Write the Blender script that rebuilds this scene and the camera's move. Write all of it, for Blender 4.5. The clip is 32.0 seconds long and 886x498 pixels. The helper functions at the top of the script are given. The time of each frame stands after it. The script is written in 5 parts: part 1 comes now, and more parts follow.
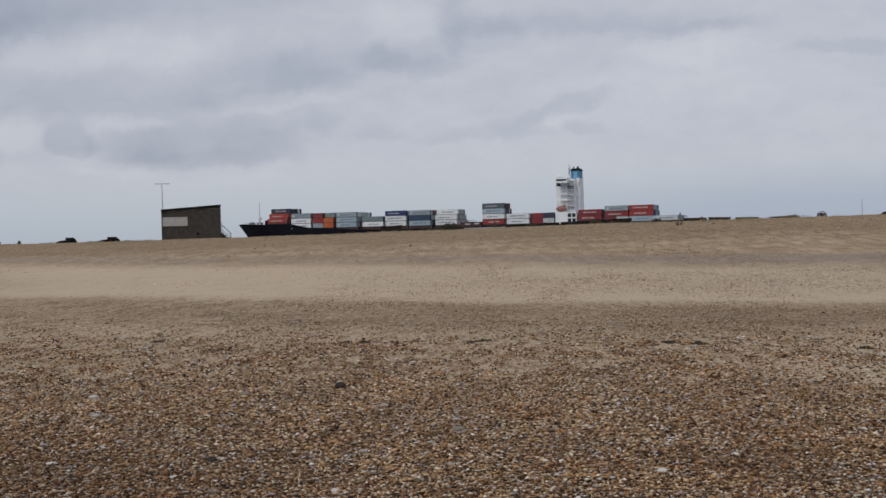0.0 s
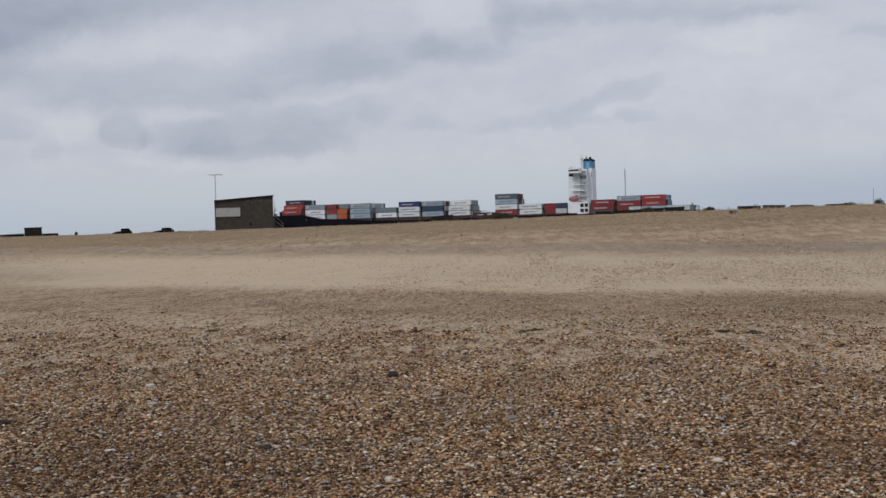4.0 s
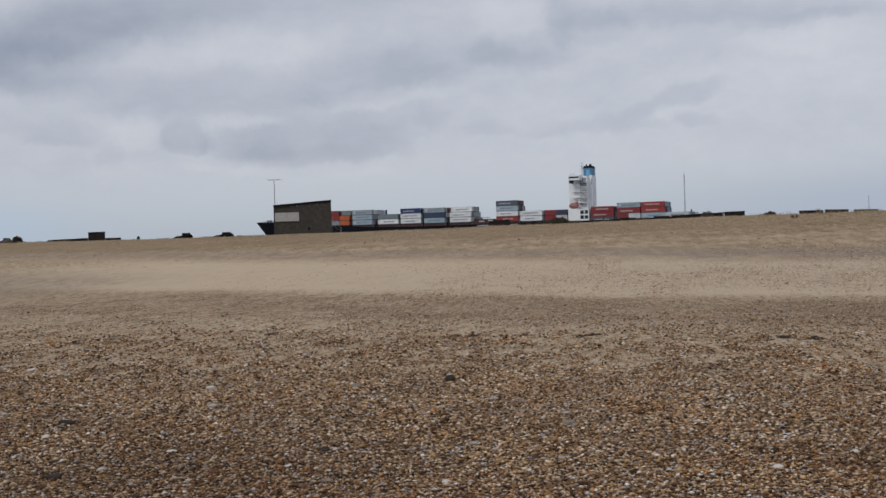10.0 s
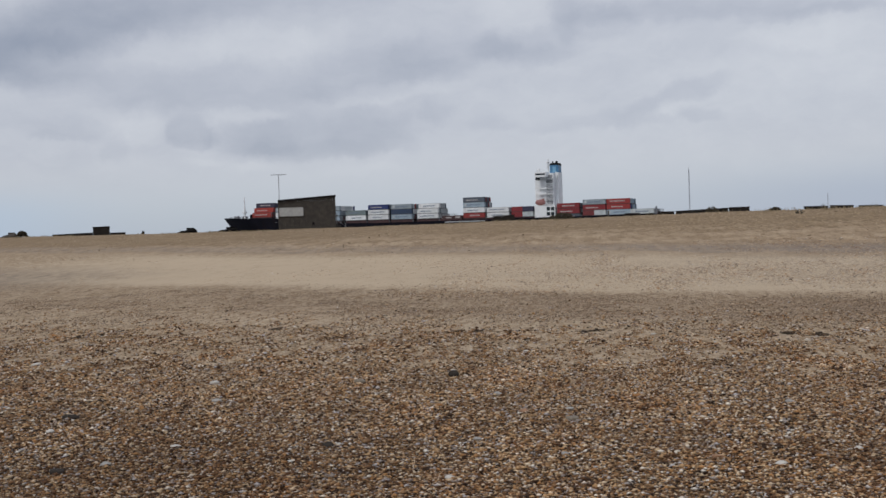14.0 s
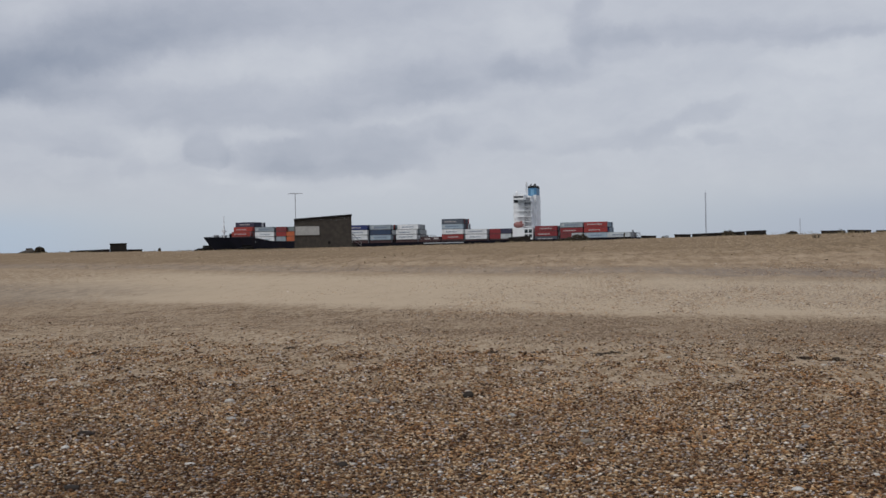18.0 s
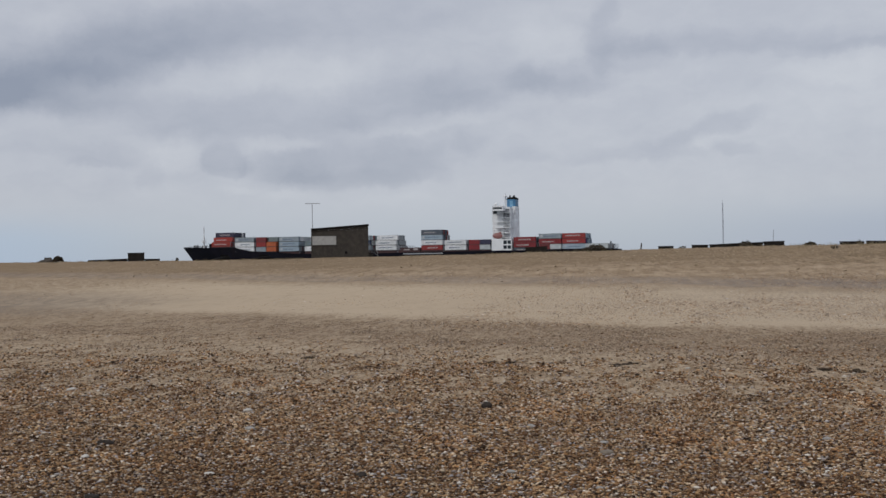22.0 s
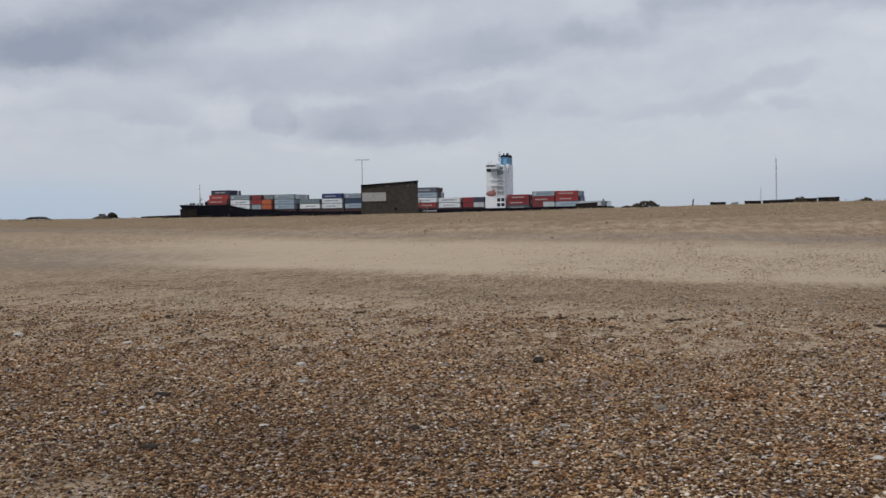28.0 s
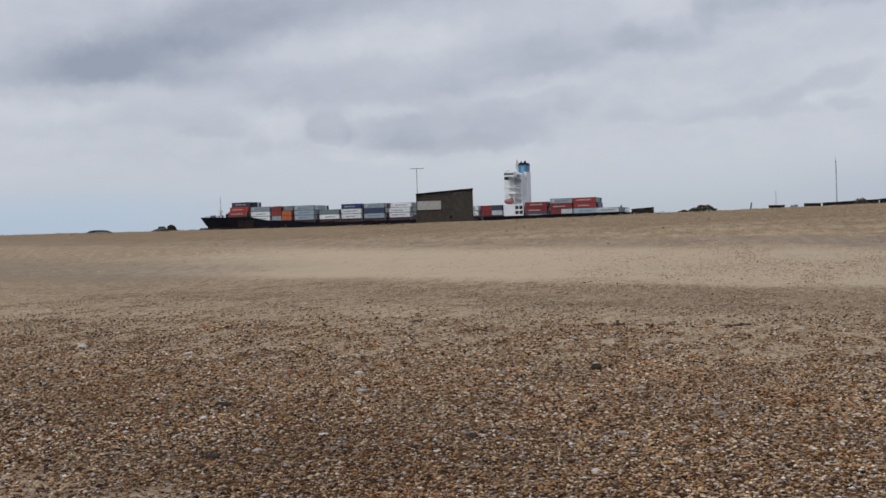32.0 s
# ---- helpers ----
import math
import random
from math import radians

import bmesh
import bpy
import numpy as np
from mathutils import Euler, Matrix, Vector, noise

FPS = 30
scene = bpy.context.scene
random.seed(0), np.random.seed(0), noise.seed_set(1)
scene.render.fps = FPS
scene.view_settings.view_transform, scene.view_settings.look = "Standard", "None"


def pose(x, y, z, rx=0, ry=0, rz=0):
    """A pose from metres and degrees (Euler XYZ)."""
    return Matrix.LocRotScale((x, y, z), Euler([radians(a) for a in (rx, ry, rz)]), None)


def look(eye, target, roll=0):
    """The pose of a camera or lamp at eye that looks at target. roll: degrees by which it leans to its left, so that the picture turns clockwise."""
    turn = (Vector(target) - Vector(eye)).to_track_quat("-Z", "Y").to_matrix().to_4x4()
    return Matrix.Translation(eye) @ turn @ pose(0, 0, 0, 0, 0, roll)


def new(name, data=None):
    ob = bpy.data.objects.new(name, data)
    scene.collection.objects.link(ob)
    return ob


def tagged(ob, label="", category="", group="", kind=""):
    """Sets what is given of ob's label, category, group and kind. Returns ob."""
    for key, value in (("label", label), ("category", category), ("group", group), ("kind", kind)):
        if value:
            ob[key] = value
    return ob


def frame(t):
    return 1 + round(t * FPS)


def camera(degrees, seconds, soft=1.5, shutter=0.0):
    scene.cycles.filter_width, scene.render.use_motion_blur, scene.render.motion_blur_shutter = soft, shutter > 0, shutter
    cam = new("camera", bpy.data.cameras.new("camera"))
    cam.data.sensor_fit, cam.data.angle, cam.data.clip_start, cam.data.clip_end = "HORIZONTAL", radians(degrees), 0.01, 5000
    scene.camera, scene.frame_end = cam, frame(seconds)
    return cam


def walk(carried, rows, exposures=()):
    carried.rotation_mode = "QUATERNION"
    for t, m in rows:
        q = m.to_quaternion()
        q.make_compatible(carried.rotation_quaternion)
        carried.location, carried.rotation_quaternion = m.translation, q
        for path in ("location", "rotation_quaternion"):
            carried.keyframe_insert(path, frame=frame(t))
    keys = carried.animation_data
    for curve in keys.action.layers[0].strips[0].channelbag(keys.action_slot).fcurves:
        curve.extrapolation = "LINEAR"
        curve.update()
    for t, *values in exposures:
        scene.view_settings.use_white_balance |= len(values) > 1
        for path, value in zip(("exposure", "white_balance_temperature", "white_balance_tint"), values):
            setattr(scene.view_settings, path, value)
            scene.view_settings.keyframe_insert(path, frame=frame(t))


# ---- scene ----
EYE = 1.6
SEA = -3.0
cam = camera(42.1, 32.0, soft=1.55)
# seconds, place, yaw, pitch, roll of the hand-held camera
PATH = [
    (0.0, 0.032, 0.014, 1.606, 0.000, -0.437, 1.601),
    (0.5, 0.034, 0.015, 1.609, 0.261, -0.147, 1.985),
    (1.0, 0.031, 0.013, 1.602, 0.554, -0.479, 1.860),
    (1.5, 0.027, 0.013, 1.604, 0.837, -0.603, 1.747),
    (2.0, 0.024, 0.012, 1.607, 1.679, -0.256, 1.583),
    (2.5, 0.024, 0.010, 1.603, 1.891, -0.524, 1.701),
    (3.0, 0.027, 0.013, 1.605, 2.084, -0.750, 1.775),
    (3.5, 0.026, 0.018, 1.601, 2.319, -0.836, 1.887),
    (5.5, -0.004, 0.010, 1.606, 2.977, -0.925, 1.500),
    (6.0, -0.007, 0.007, 1.602, 2.614, -0.237, 1.705),
    (6.5, -0.013, 0.002, 1.605, 3.027, -0.156, 1.386),
    (7.0, -0.014, -0.002, 1.603, 3.708, -0.052, 1.466),
    (7.5, -0.013, -0.005, 1.598, 4.483, 0.026, 1.567),
    (8.0, -0.001, -0.006, 1.606, 5.192, -0.053, 1.607),
    (8.5, 0.006, -0.008, 1.606, 5.362, -0.098, 1.948),
    (9.0, 0.016, -0.007, 1.601, 5.430, -0.316, 1.945),
    (9.5, 0.014, -0.009, 1.602, 5.574, -0.478, 2.084),
    (10.0, 0.021, -0.006, 1.597, 5.379, -0.559, 1.806),
    (10.5, 0.019, -0.005, 1.603, 5.256, -0.835, 1.699),
    (11.0, 0.018, -0.002, 1.602, 5.265, -0.769, 1.654),
    (11.5, 0.027, -0.001, 1.607, 4.788, -0.437, 1.636),
    (12.0, 0.026, -0.007, 1.601, 4.984, -0.424, 1.380),
    (12.5, 0.026, -0.011, 1.600, 5.239, -0.528, 1.496),
    (13.0, 0.027, -0.005, 1.601, 5.347, -0.640, 1.510),
    (13.5, 0.024, -0.002, 1.598, 5.395, -0.697, 1.615),
    (14.0, 0.026, -0.001, 1.600, 5.596, -0.796, 1.721),
    (14.5, 0.021, 0.001, 1.605, 5.891, -0.694, 1.634),
    (16.5, 0.005, -0.011, 1.604, 6.650, -0.021, 1.342),
    (17.0, 0.010, -0.019, 1.606, 6.862, 0.200, 1.549),
    (17.5, 0.007, -0.019, 1.605, 6.938, 0.146, 1.111),
    (18.0, 0.019, -0.012, 1.605, 6.364, 0.233, 1.087),
    (18.5, 0.008, -0.012, 1.600, 6.340, 0.134, 0.982),
    (19.0, 0.006, -0.011, 1.597, 6.391, 0.092, 0.996),
    (19.5, 0.008, -0.010, 1.595, 6.262, -0.198, 1.073),
    (20.0, 0.009, -0.006, 1.598, 6.475, -0.376, 1.113),
    (20.5, 0.008, -0.006, 1.610, 6.538, 0.094, 1.099),
    (21.0, 0.003, -0.010, 1.610, 6.716, 0.270, 1.041),
    (21.5, -0.005, -0.010, 1.605, 6.870, 0.620, 0.923),
    (22.0, -0.007, -0.010, 1.606, 7.174, 0.748, 0.972),
    (22.5, -0.012, -0.011, 1.602, 7.363, 0.864, 0.692),
    (23.0, -0.001, -0.008, 1.602, 7.216, 0.207, 0.548),
    (23.5, -0.013, -0.003, 1.603, 7.353, 0.016, 0.579),
    (24.0, -0.018, -0.005, 1.599, 6.644, 0.357, 0.012),
    (24.5, -0.027, 0.004, 1.595, 6.949, 0.210, -0.091),
    (25.0, -0.027, 0.012, 1.589, 7.282, -0.197, -0.030),
    (25.5, -0.029, 0.016, 1.593, 7.694, -0.611, 0.142),
    (27.5, -0.033, 0.017, 1.590, 9.093, -1.148, 0.923),
    (28.0, -0.039, 0.020, 1.586, 9.625, -1.372, 0.982),
    (28.5, -0.043, 0.016, 1.589, 9.970, -1.444, 1.281),
    (29.0, -0.054, 0.015, 1.592, 11.022, -1.551, 1.416),
    (29.5, -0.044, 0.013, 1.590, 11.471, -1.219, 1.832),
    (30.0, -0.039, 0.009, 1.588, 11.755, -0.979, 1.960),
    (30.5, -0.037, 0.009, 1.586, 11.906, -1.527, 2.153),
    (31.0, -0.032, 0.004, 1.589, 12.187, -1.311, 2.345),
    (31.5, -0.035, -0.003, 1.592, 12.487, -1.018, 1.907),
    (32.0, -0.034, -0.008, 1.592, 12.378, -0.921, 1.841),
]
walk(cam, [(t, pose(x, y, z, 90 + pitch, roll, yaw)) for t, x, y, z, yaw, pitch, roll in PATH],
     exposures=[(0.0, -0.10), (2.0, -0.06), (6.0, 0.0), (8.0, -0.06), (9.5, -0.06), (12.0, -0.01), (14.0, 0.0), (18.0, -0.07), (20.0, -0.07), (23.0, -0.11), (25.0, -0.07), (28.0, 0.01), (32.0, 0.03)])


# ---- node helpers ----
class Nodes:
    """Short calls that add nodes to one tree."""

    def __init__(self, tree):
        self.tree = tree

    def add(self, kind):
        return self.tree.nodes.new(kind)

    def link(self, a, b):
        self.tree.links.new(a, b)

    def put(self, socket, value):
        if isinstance(value, bpy.types.NodeSocket):
            self.link(value, socket)
        else:
            socket.default_value = value

    def math(self, op, a, b=0.0, c=0.0, clamp=False):
        node = self.add("ShaderNodeMath")
        node.operation, node.use_clamp = op, clamp
        for socket, value in zip(node.inputs, (a, b, c)):
            self.put(socket, value)
        return node.outputs[0]

    def vec(self, op, a, b=(0, 0, 0)):
        node = self.add("ShaderNodeVectorMath")
        node.operation = op
        self.put(node.inputs[0], a)
        self.put(node.inputs[1], b)
        return node.outputs[1] if op in ("DOT_PRODUCT", "LENGTH", "DISTANCE") else node.outputs[0]

    def mix(self, fac, a, b, blend="MIX"):
        node = self.add("ShaderNodeMix")
        node.data_type, node.blend_type = "RGBA", blend
        self.put(node.inputs[0], fac)
        self.put(node.inputs[6], a if isinstance(a, bpy.types.NodeSocket) else (*a, 1))
        self.put(node.inputs[7], b if isinstance(b, bpy.types.NodeSocket) else (*b, 1))
        return node.outputs[2]

    def noise(self, vector, scale, detail=3.0, rough=0.5):
        node = self.add("ShaderNodeTexNoise")
        self.link(vector, node.inputs["Vector"])
        node.inputs["Scale"].default_value = scale
        node.inputs["Detail"].default_value = detail
        node.inputs["Roughness"].default_value = rough
        return node.outputs["Fac"]

    def ramp(self, fac, stops, interpolation="LINEAR"):
        node = self.add("ShaderNodeValToRGB")
        node.color_ramp.interpolation = interpolation
        els = node.color_ramp.elements
        while len(els) < len(stops):
            els.new(0.5)
        for el, (at, col) in zip(els, stops):
            el.position = at
            el.color = (*col, 1) if len(col) == 3 else col
        self.link(fac, node.inputs[0])
        return node.outputs[0]

    def step(self, value, low, high):
        node = self.add("ShaderNodeMapRange")
        node.interpolation_type = "SMOOTHSTEP"
        self.put(node.inputs[0], value)
        node.inputs[1].default_value, node.inputs[2].default_value = low, high
        return node.outputs[0]


# ---- sky and sun: a bright overcast ----
world = bpy.data.worlds.new("overcast_sky")
scene.world = world
world.use_nodes = True
wt = world.node_tree
wt.nodes.clear()
W = Nodes(wt)
direction = W.add("ShaderNodeTexCoord").outputs["Generated"]
sep = W.add("ShaderNodeSeparateXYZ")
W.link(direction, sep.inputs[0])
az = W.math("MULTIPLY", W.math("ARCTAN2", sep.outputs[0], sep.outputs[1]), 57.2958)
el = W.math("MULTIPLY", W.math("ARCSINE", sep.outputs[2]), 57.2958)
flat = W.add("ShaderNodeCombineXYZ")
W.link(az, flat.inputs[0])
W.link(el, flat.inputs[1])
warp_x = W.math("MULTIPLY", W.math("SUBTRACT", W.noise(direction, 22.0, 7.0, 0.62), 0.5), 2.2)
warp_y = W.math("MULTIPLY", W.math("SUBTRACT", W.noise(W.vec("ADD", direction, (7.0, 3.0, 1.0)), 26.0, 7.0, 0.62), 0.5), 1.5)
warp = W.add("ShaderNodeCombineXYZ")
W.link(warp_x, warp.inputs[0])
W.link(warp_y, warp.inputs[1])
sky_at = W.vec("ADD", flat.outputs[0], warp.outputs[0])
veil = W.noise(W.vec("MULTIPLY", sky_at, (0.10, 0.30, 1.0)), 1.0, 6.0, 0.55)
wisp = W.noise(W.vec("MULTIPLY", sky_at, (0.5, 1.0, 1.0)), 1.0, 7.0, 0.6)
banks = [W.math("MULTIPLY_ADD", W.math("SUBTRACT", wisp, 0.5), 0.19, W.math("MULTIPLY_ADD", veil, 0.22, 0.44))]


def mass(azimuth, elevation, wide, high, tilt, weight, soft, base):
    """One bank of cloud, darker (weight below 0) or brighter than the veil; base above 1 flattens its underside."""
    m = W.add("ShaderNodeMapping")
    m.vector_type = "TEXTURE"
    W.link(sky_at, m.inputs[0])
    m.inputs[1].default_value = (azimuth, elevation, 0)
    m.inputs[2].default_value = (0, 0, radians(tilt))
    m.inputs[3].default_value = (wide, high, 1)
    axes = W.add("ShaderNodeSeparateXYZ")
    W.link(m.outputs[0], axes.inputs[0])
    v = W.math("MAXIMUM", axes.outputs[1], W.math("MULTIPLY", axes.outputs[1], -base))
    r = W.math("SQRT", W.math("MULTIPLY_ADD", axes.outputs[0], axes.outputs[0], W.math("MULTIPLY", v, v)))
    inside = W.step(W.math("SUBTRACT", 2.0, r), 1.0 - 0.8 * soft, 1.0 + 0.8 * soft)
    shade = W.math("MULTIPLY_ADD", v, -0.35 if base > 1.5 else 0.0, 1.0)
    banks.append(W.math("MULTIPLY_ADD", W.math("MULTIPLY", inside, shade), weight * 0.56, banks[-1]))


# great dark bank
mass(-25.5, 9.2, 6.72, 2.33, 16, -0.30, 0.55, 1.6)
mass(-26.2, 8.4, 4.80, 1.39, 1, -0.22, 0.45, 1.3)
mass(-21.0, 10.6, 6.97, 1.61, 11, -0.22, 0.60, 1.2)
mass(-12.8, 12.0, 8.39, 1.68, 7, -0.20, 0.70, 1.2)
mass(-24.0, 7.6, 2.33, 0.78, 1, -0.12, 0.50, 1.2)
# thin places in it
mass(-25.5, 11.4, 1.40, 0.76, 2, 0.14, 0.80, 1.0)
mass(-24.3, 8.7, 1.03, 0.65, 1, 0.10, 0.80, 1.0)
# flat-based bank below it
mass(-16.8, 6.7, 5.21, 2.06, -0, -0.20, 0.55, 3.0)
mass(-19.2, 9.0, 3.52, 0.76, 6, 0.15, 0.70, 1.0)
mass(-13.7, 9.4, 2.50, 0.83, -1, 0.12, 0.80, 1.0)
# long bank
mass(-9.0, 7.4, 4.22, 2.11, 7, -0.26, 0.50, 3.0)
mass(-4.5, 8.5, 4.77, 1.40, 4, -0.22, 0.60, 2.0)
mass(-1.1, 8.7, 2.22, 0.83, -3, -0.10, 0.70, 1.2)
# bright gaps
mass(-7.9, 6.9, 3.09, 0.39, 6, 0.16, 0.70, 1.0)
mass(-20.4, 5.5, 1.61, 0.86, 10, 0.12, 0.70, 1.0)
mass(-15.2, 6.1, 1.66, 0.33, -1, 0.16, 0.70, 1.0)
# round cumulus
mass(-17.7, 4.8, 1.25, 1.25, -1, -0.30, 0.28, 2.2)
# cumulus with a flat dark base
mass(-14.7, 4.5, 2.22, 1.39, -1, -0.22, 0.35, 2.6)
mass(-11.4, 4.2, 4.20, 2.24, 3, -0.24, 0.40, 4.0)
mass(-11.9, 4.1, 3.08, 0.67, 1, -0.16, 0.50, 2.0)
mass(-7.9, 5.6, 3.09, 1.55, 8, -0.12, 0.70, 1.5)
# small banks
mass(-23.3, 5.1, 1.96, 0.89, -0, -0.20, 0.50, 3.0)
mass(-26.3, 5.9, 2.27, 0.66, 0, -0.10, 0.70, 1.5)
mass(-21.1, 4.4, 0.59, 0.69, -1, -0.12, 0.60, 1.0)
mass(-17.2, 3.7, 1.09, 0.22, -1, 0.12, 0.70, 1.0)
mass(-14.8, 3.4, 1.11, 0.25, 4, 0.14, 0.70, 1.0)
mass(-9.7, 3.2, 1.97, 0.28, 4, 0.10, 0.80, 1.0)
# dark plume
mass(0.9, 11.3, 0.66, 2.07, -7, -0.19, 0.65, 1.0)
mass(2.5, 10.0, 1.50, 0.87, -3, -0.16, 0.50, 1.2)
mass(0.6, 9.7, 0.83, 0.55, -3, -0.12, 0.60, 1.2)
mass(-1.5, 10.9, 1.67, 0.97, -3, 0.16, 0.60, 1.0)
# smooth band
mass(7.6, 10.2, 7.34, 0.79, -2, -0.24, 0.60, 1.8)
mass(12.5, 9.7, 3.21, 0.44, 4, -0.14, 0.50, 2.0)
mass(12.7, 8.8, 3.21, 0.54, 1, 0.18, 0.80, 1.0)
mass(-2.7, 9.0, 1.12, 0.84, -2, -0.14, 0.60, 1.3)
# slanting streak
mass(6.1, 6.3, 2.51, 0.48, 19, -0.20, 0.50, 1.2)
mass(2.1, 5.1, 3.00, 0.60, 2, -0.17, 0.55, 1.8)
mass(7.1, 5.3, 1.06, 0.42, -15, -0.14, 0.50, 1.2)
mass(5.9, 5.7, 0.74, 0.32, 7, 0.16, 0.60, 1.0)
mass(-2.8, 5.3, 1.40, 0.50, -2, -0.13, 0.60, 1.4)
mass(-5.8, 5.9, 0.79, 0.56, -2, -0.10, 0.50, 1.2)
mass(10.2, 6.7, 5.10, 1.53, 0, 0.10, 0.90, 1.0)
# far bank
mass(-30.6, 7.9, 4.36, 1.54, 4, -0.30, 0.45, 2.6)
mass(-31.9, 6.2, 3.53, 0.55, -0, 0.14, 0.70, 1.0)
# last band
mass(19.6, 8.5, 2.72, 0.37, -5, -0.18, 0.50, 1.4)
mass(16.5, 7.4, 4.11, 1.03, -4, 0.06, 0.90, 1.0)
# the cover is a little thicker towards the dark bank
mass(-25.0, 6.5, 9.0, 6.0, 0, -0.07, 0.90, 1.0)
total = banks[-1]
cloud = W.ramp(total, [(0.08, (0.30, 0.338, 0.425)), (0.45, (0.487, 0.516, 0.592)), (0.8, (0.675, 0.70, 0.75))])
low = W.ramp(W.math("DIVIDE", el, 20.0), [(0.0, (0.44, 0.495, 0.575)), (0.08, (0.49, 0.54, 0.61)), (0.2, (0.56, 0.59, 0.65))])
# a clearer blue strip low down at one end of the view, a greyer one at the other
thin = W.math("MULTIPLY", W.step(W.math("MULTIPLY", az, -1.0), 19.0, 29.0), W.math("SUBTRACT", 1.0, W.step(el, 1.2, 3.4)))
low = W.mix(W.math("MULTIPLY", thin, 0.7), low, (0.43, 0.535, 0.68))
hazy = W.math("MULTIPLY", W.step(az, 0.0, 16.0), W.math("SUBTRACT", 1.0, W.step(el, 1.3, 4.0)))
low = W.mix(W.math("MULTIPLY", hazy, 0.75), low, (0.395, 0.452, 0.565))
cloud = W.mix(W.step(el, 1.2, 5.0), low, cloud)
nishita = W.add("ShaderNodeTexSky")
nishita.sky_type, nishita.sun_disc = "NISHITA", False
nishita.sun_elevation, nishita.sun_rotation = radians(42), radians(214)
dim = W.mix(1.0, nishita.outputs[0], (0.1, 0.1, 0.1), "MULTIPLY")
both = W.mix(0.94, dim, cloud)
bg = W.add("ShaderNodeBackground")
W.link(both, bg.inputs[0])
bg.inputs[1].default_value = 1.0
out = W.add("ShaderNodeOutputWorld")
W.link(bg.outputs[0], out.inputs[0])

sun = bpy.data.lights.new("sun", "SUN")
sun.energy, sun.angle, sun.color = 1.2, radians(14), (1.0, 0.96, 0.9)
new("sun", sun).matrix_world = look((-30, -45, 50), (0, 0, 0))


# ---- materials ----
def material(name, colour, rough=0.7, metal=0.0, vary=0.12, scale=3.0, bump=0.0, bump_scale=40.0, grime=0.0, grime_colour=(0.1, 0.07, 0.05), per_object=0.0, shine=0.5):
    m = bpy.data.materials.new(name)
    m.use_nodes = True
    n = Nodes(m.node_tree)
    bsdf = m.node_tree.nodes["Principled BSDF"]
    at = n.add("ShaderNodeTexCoord").outputs["Object"]
    big = n.noise(at, scale, 4.0, 0.6)
    col = n.mix(n.step(big, 0.3, 0.7), tuple(c * (1 - vary) for c in colour), tuple(min(1, c * (1 + vary)) for c in colour))
    if grime:
        streak = n.noise(n.vec("MULTIPLY", at, (1.0, 1.0, 0.15)), scale * 2.3, 5.0, 0.65)
        col = n.mix(n.math("MULTIPLY", n.step(streak, 0.5, 0.8), grime), col, grime_colour)
    if per_object:
        info = n.add("ShaderNodeObjectInfo").outputs["Random"]
        hsv = n.add("ShaderNodeHueSaturation")
        n.link(col, hsv.inputs["Color"])
        n.link(n.math("MULTIPLY_ADD", info, per_object, 1 - per_object / 2), hsv.inputs["Value"])
        col = hsv.outputs[0]
    n.link(col, bsdf.inputs["Base Color"])
    bsdf.inputs["Metallic"].default_value = metal
    bsdf.inputs["Specular IOR Level"].default_value = shine
    n.link(n.math("MULTIPLY_ADD", big, 0.2, rough - 0.1), bsdf.inputs["Roughness"])
    if bump:
        b = n.add("ShaderNodeBump")
        b.inputs["Strength"].default_value = bump
        n.link(n.noise(at, bump_scale, 3.0, 0.6), b.inputs["Height"])
        n.link(b.outputs[0], bsdf.inputs["Normal"])
    return m


BETA = radians(15)
SB, CB = math.sin(BETA), math.cos(BETA)
# darker red-brown patches on the shingle: x, y, radius, depth
DARK_PATCHES = [(-2.7, 7.6, 1.4, 0.3), (-0.9, 6.9, 0.6, 0.22), (2.3, 8.0, 0.7, 0.22)]
# bare sand among the shingle: x, y, radius
SAND_PATCHES = [(-4.4, 6.35, 0.75), (-3.3, 6.2, 0.45), (5.0, 12.9, 1.35), (6.4, 15.5, 1.2)]


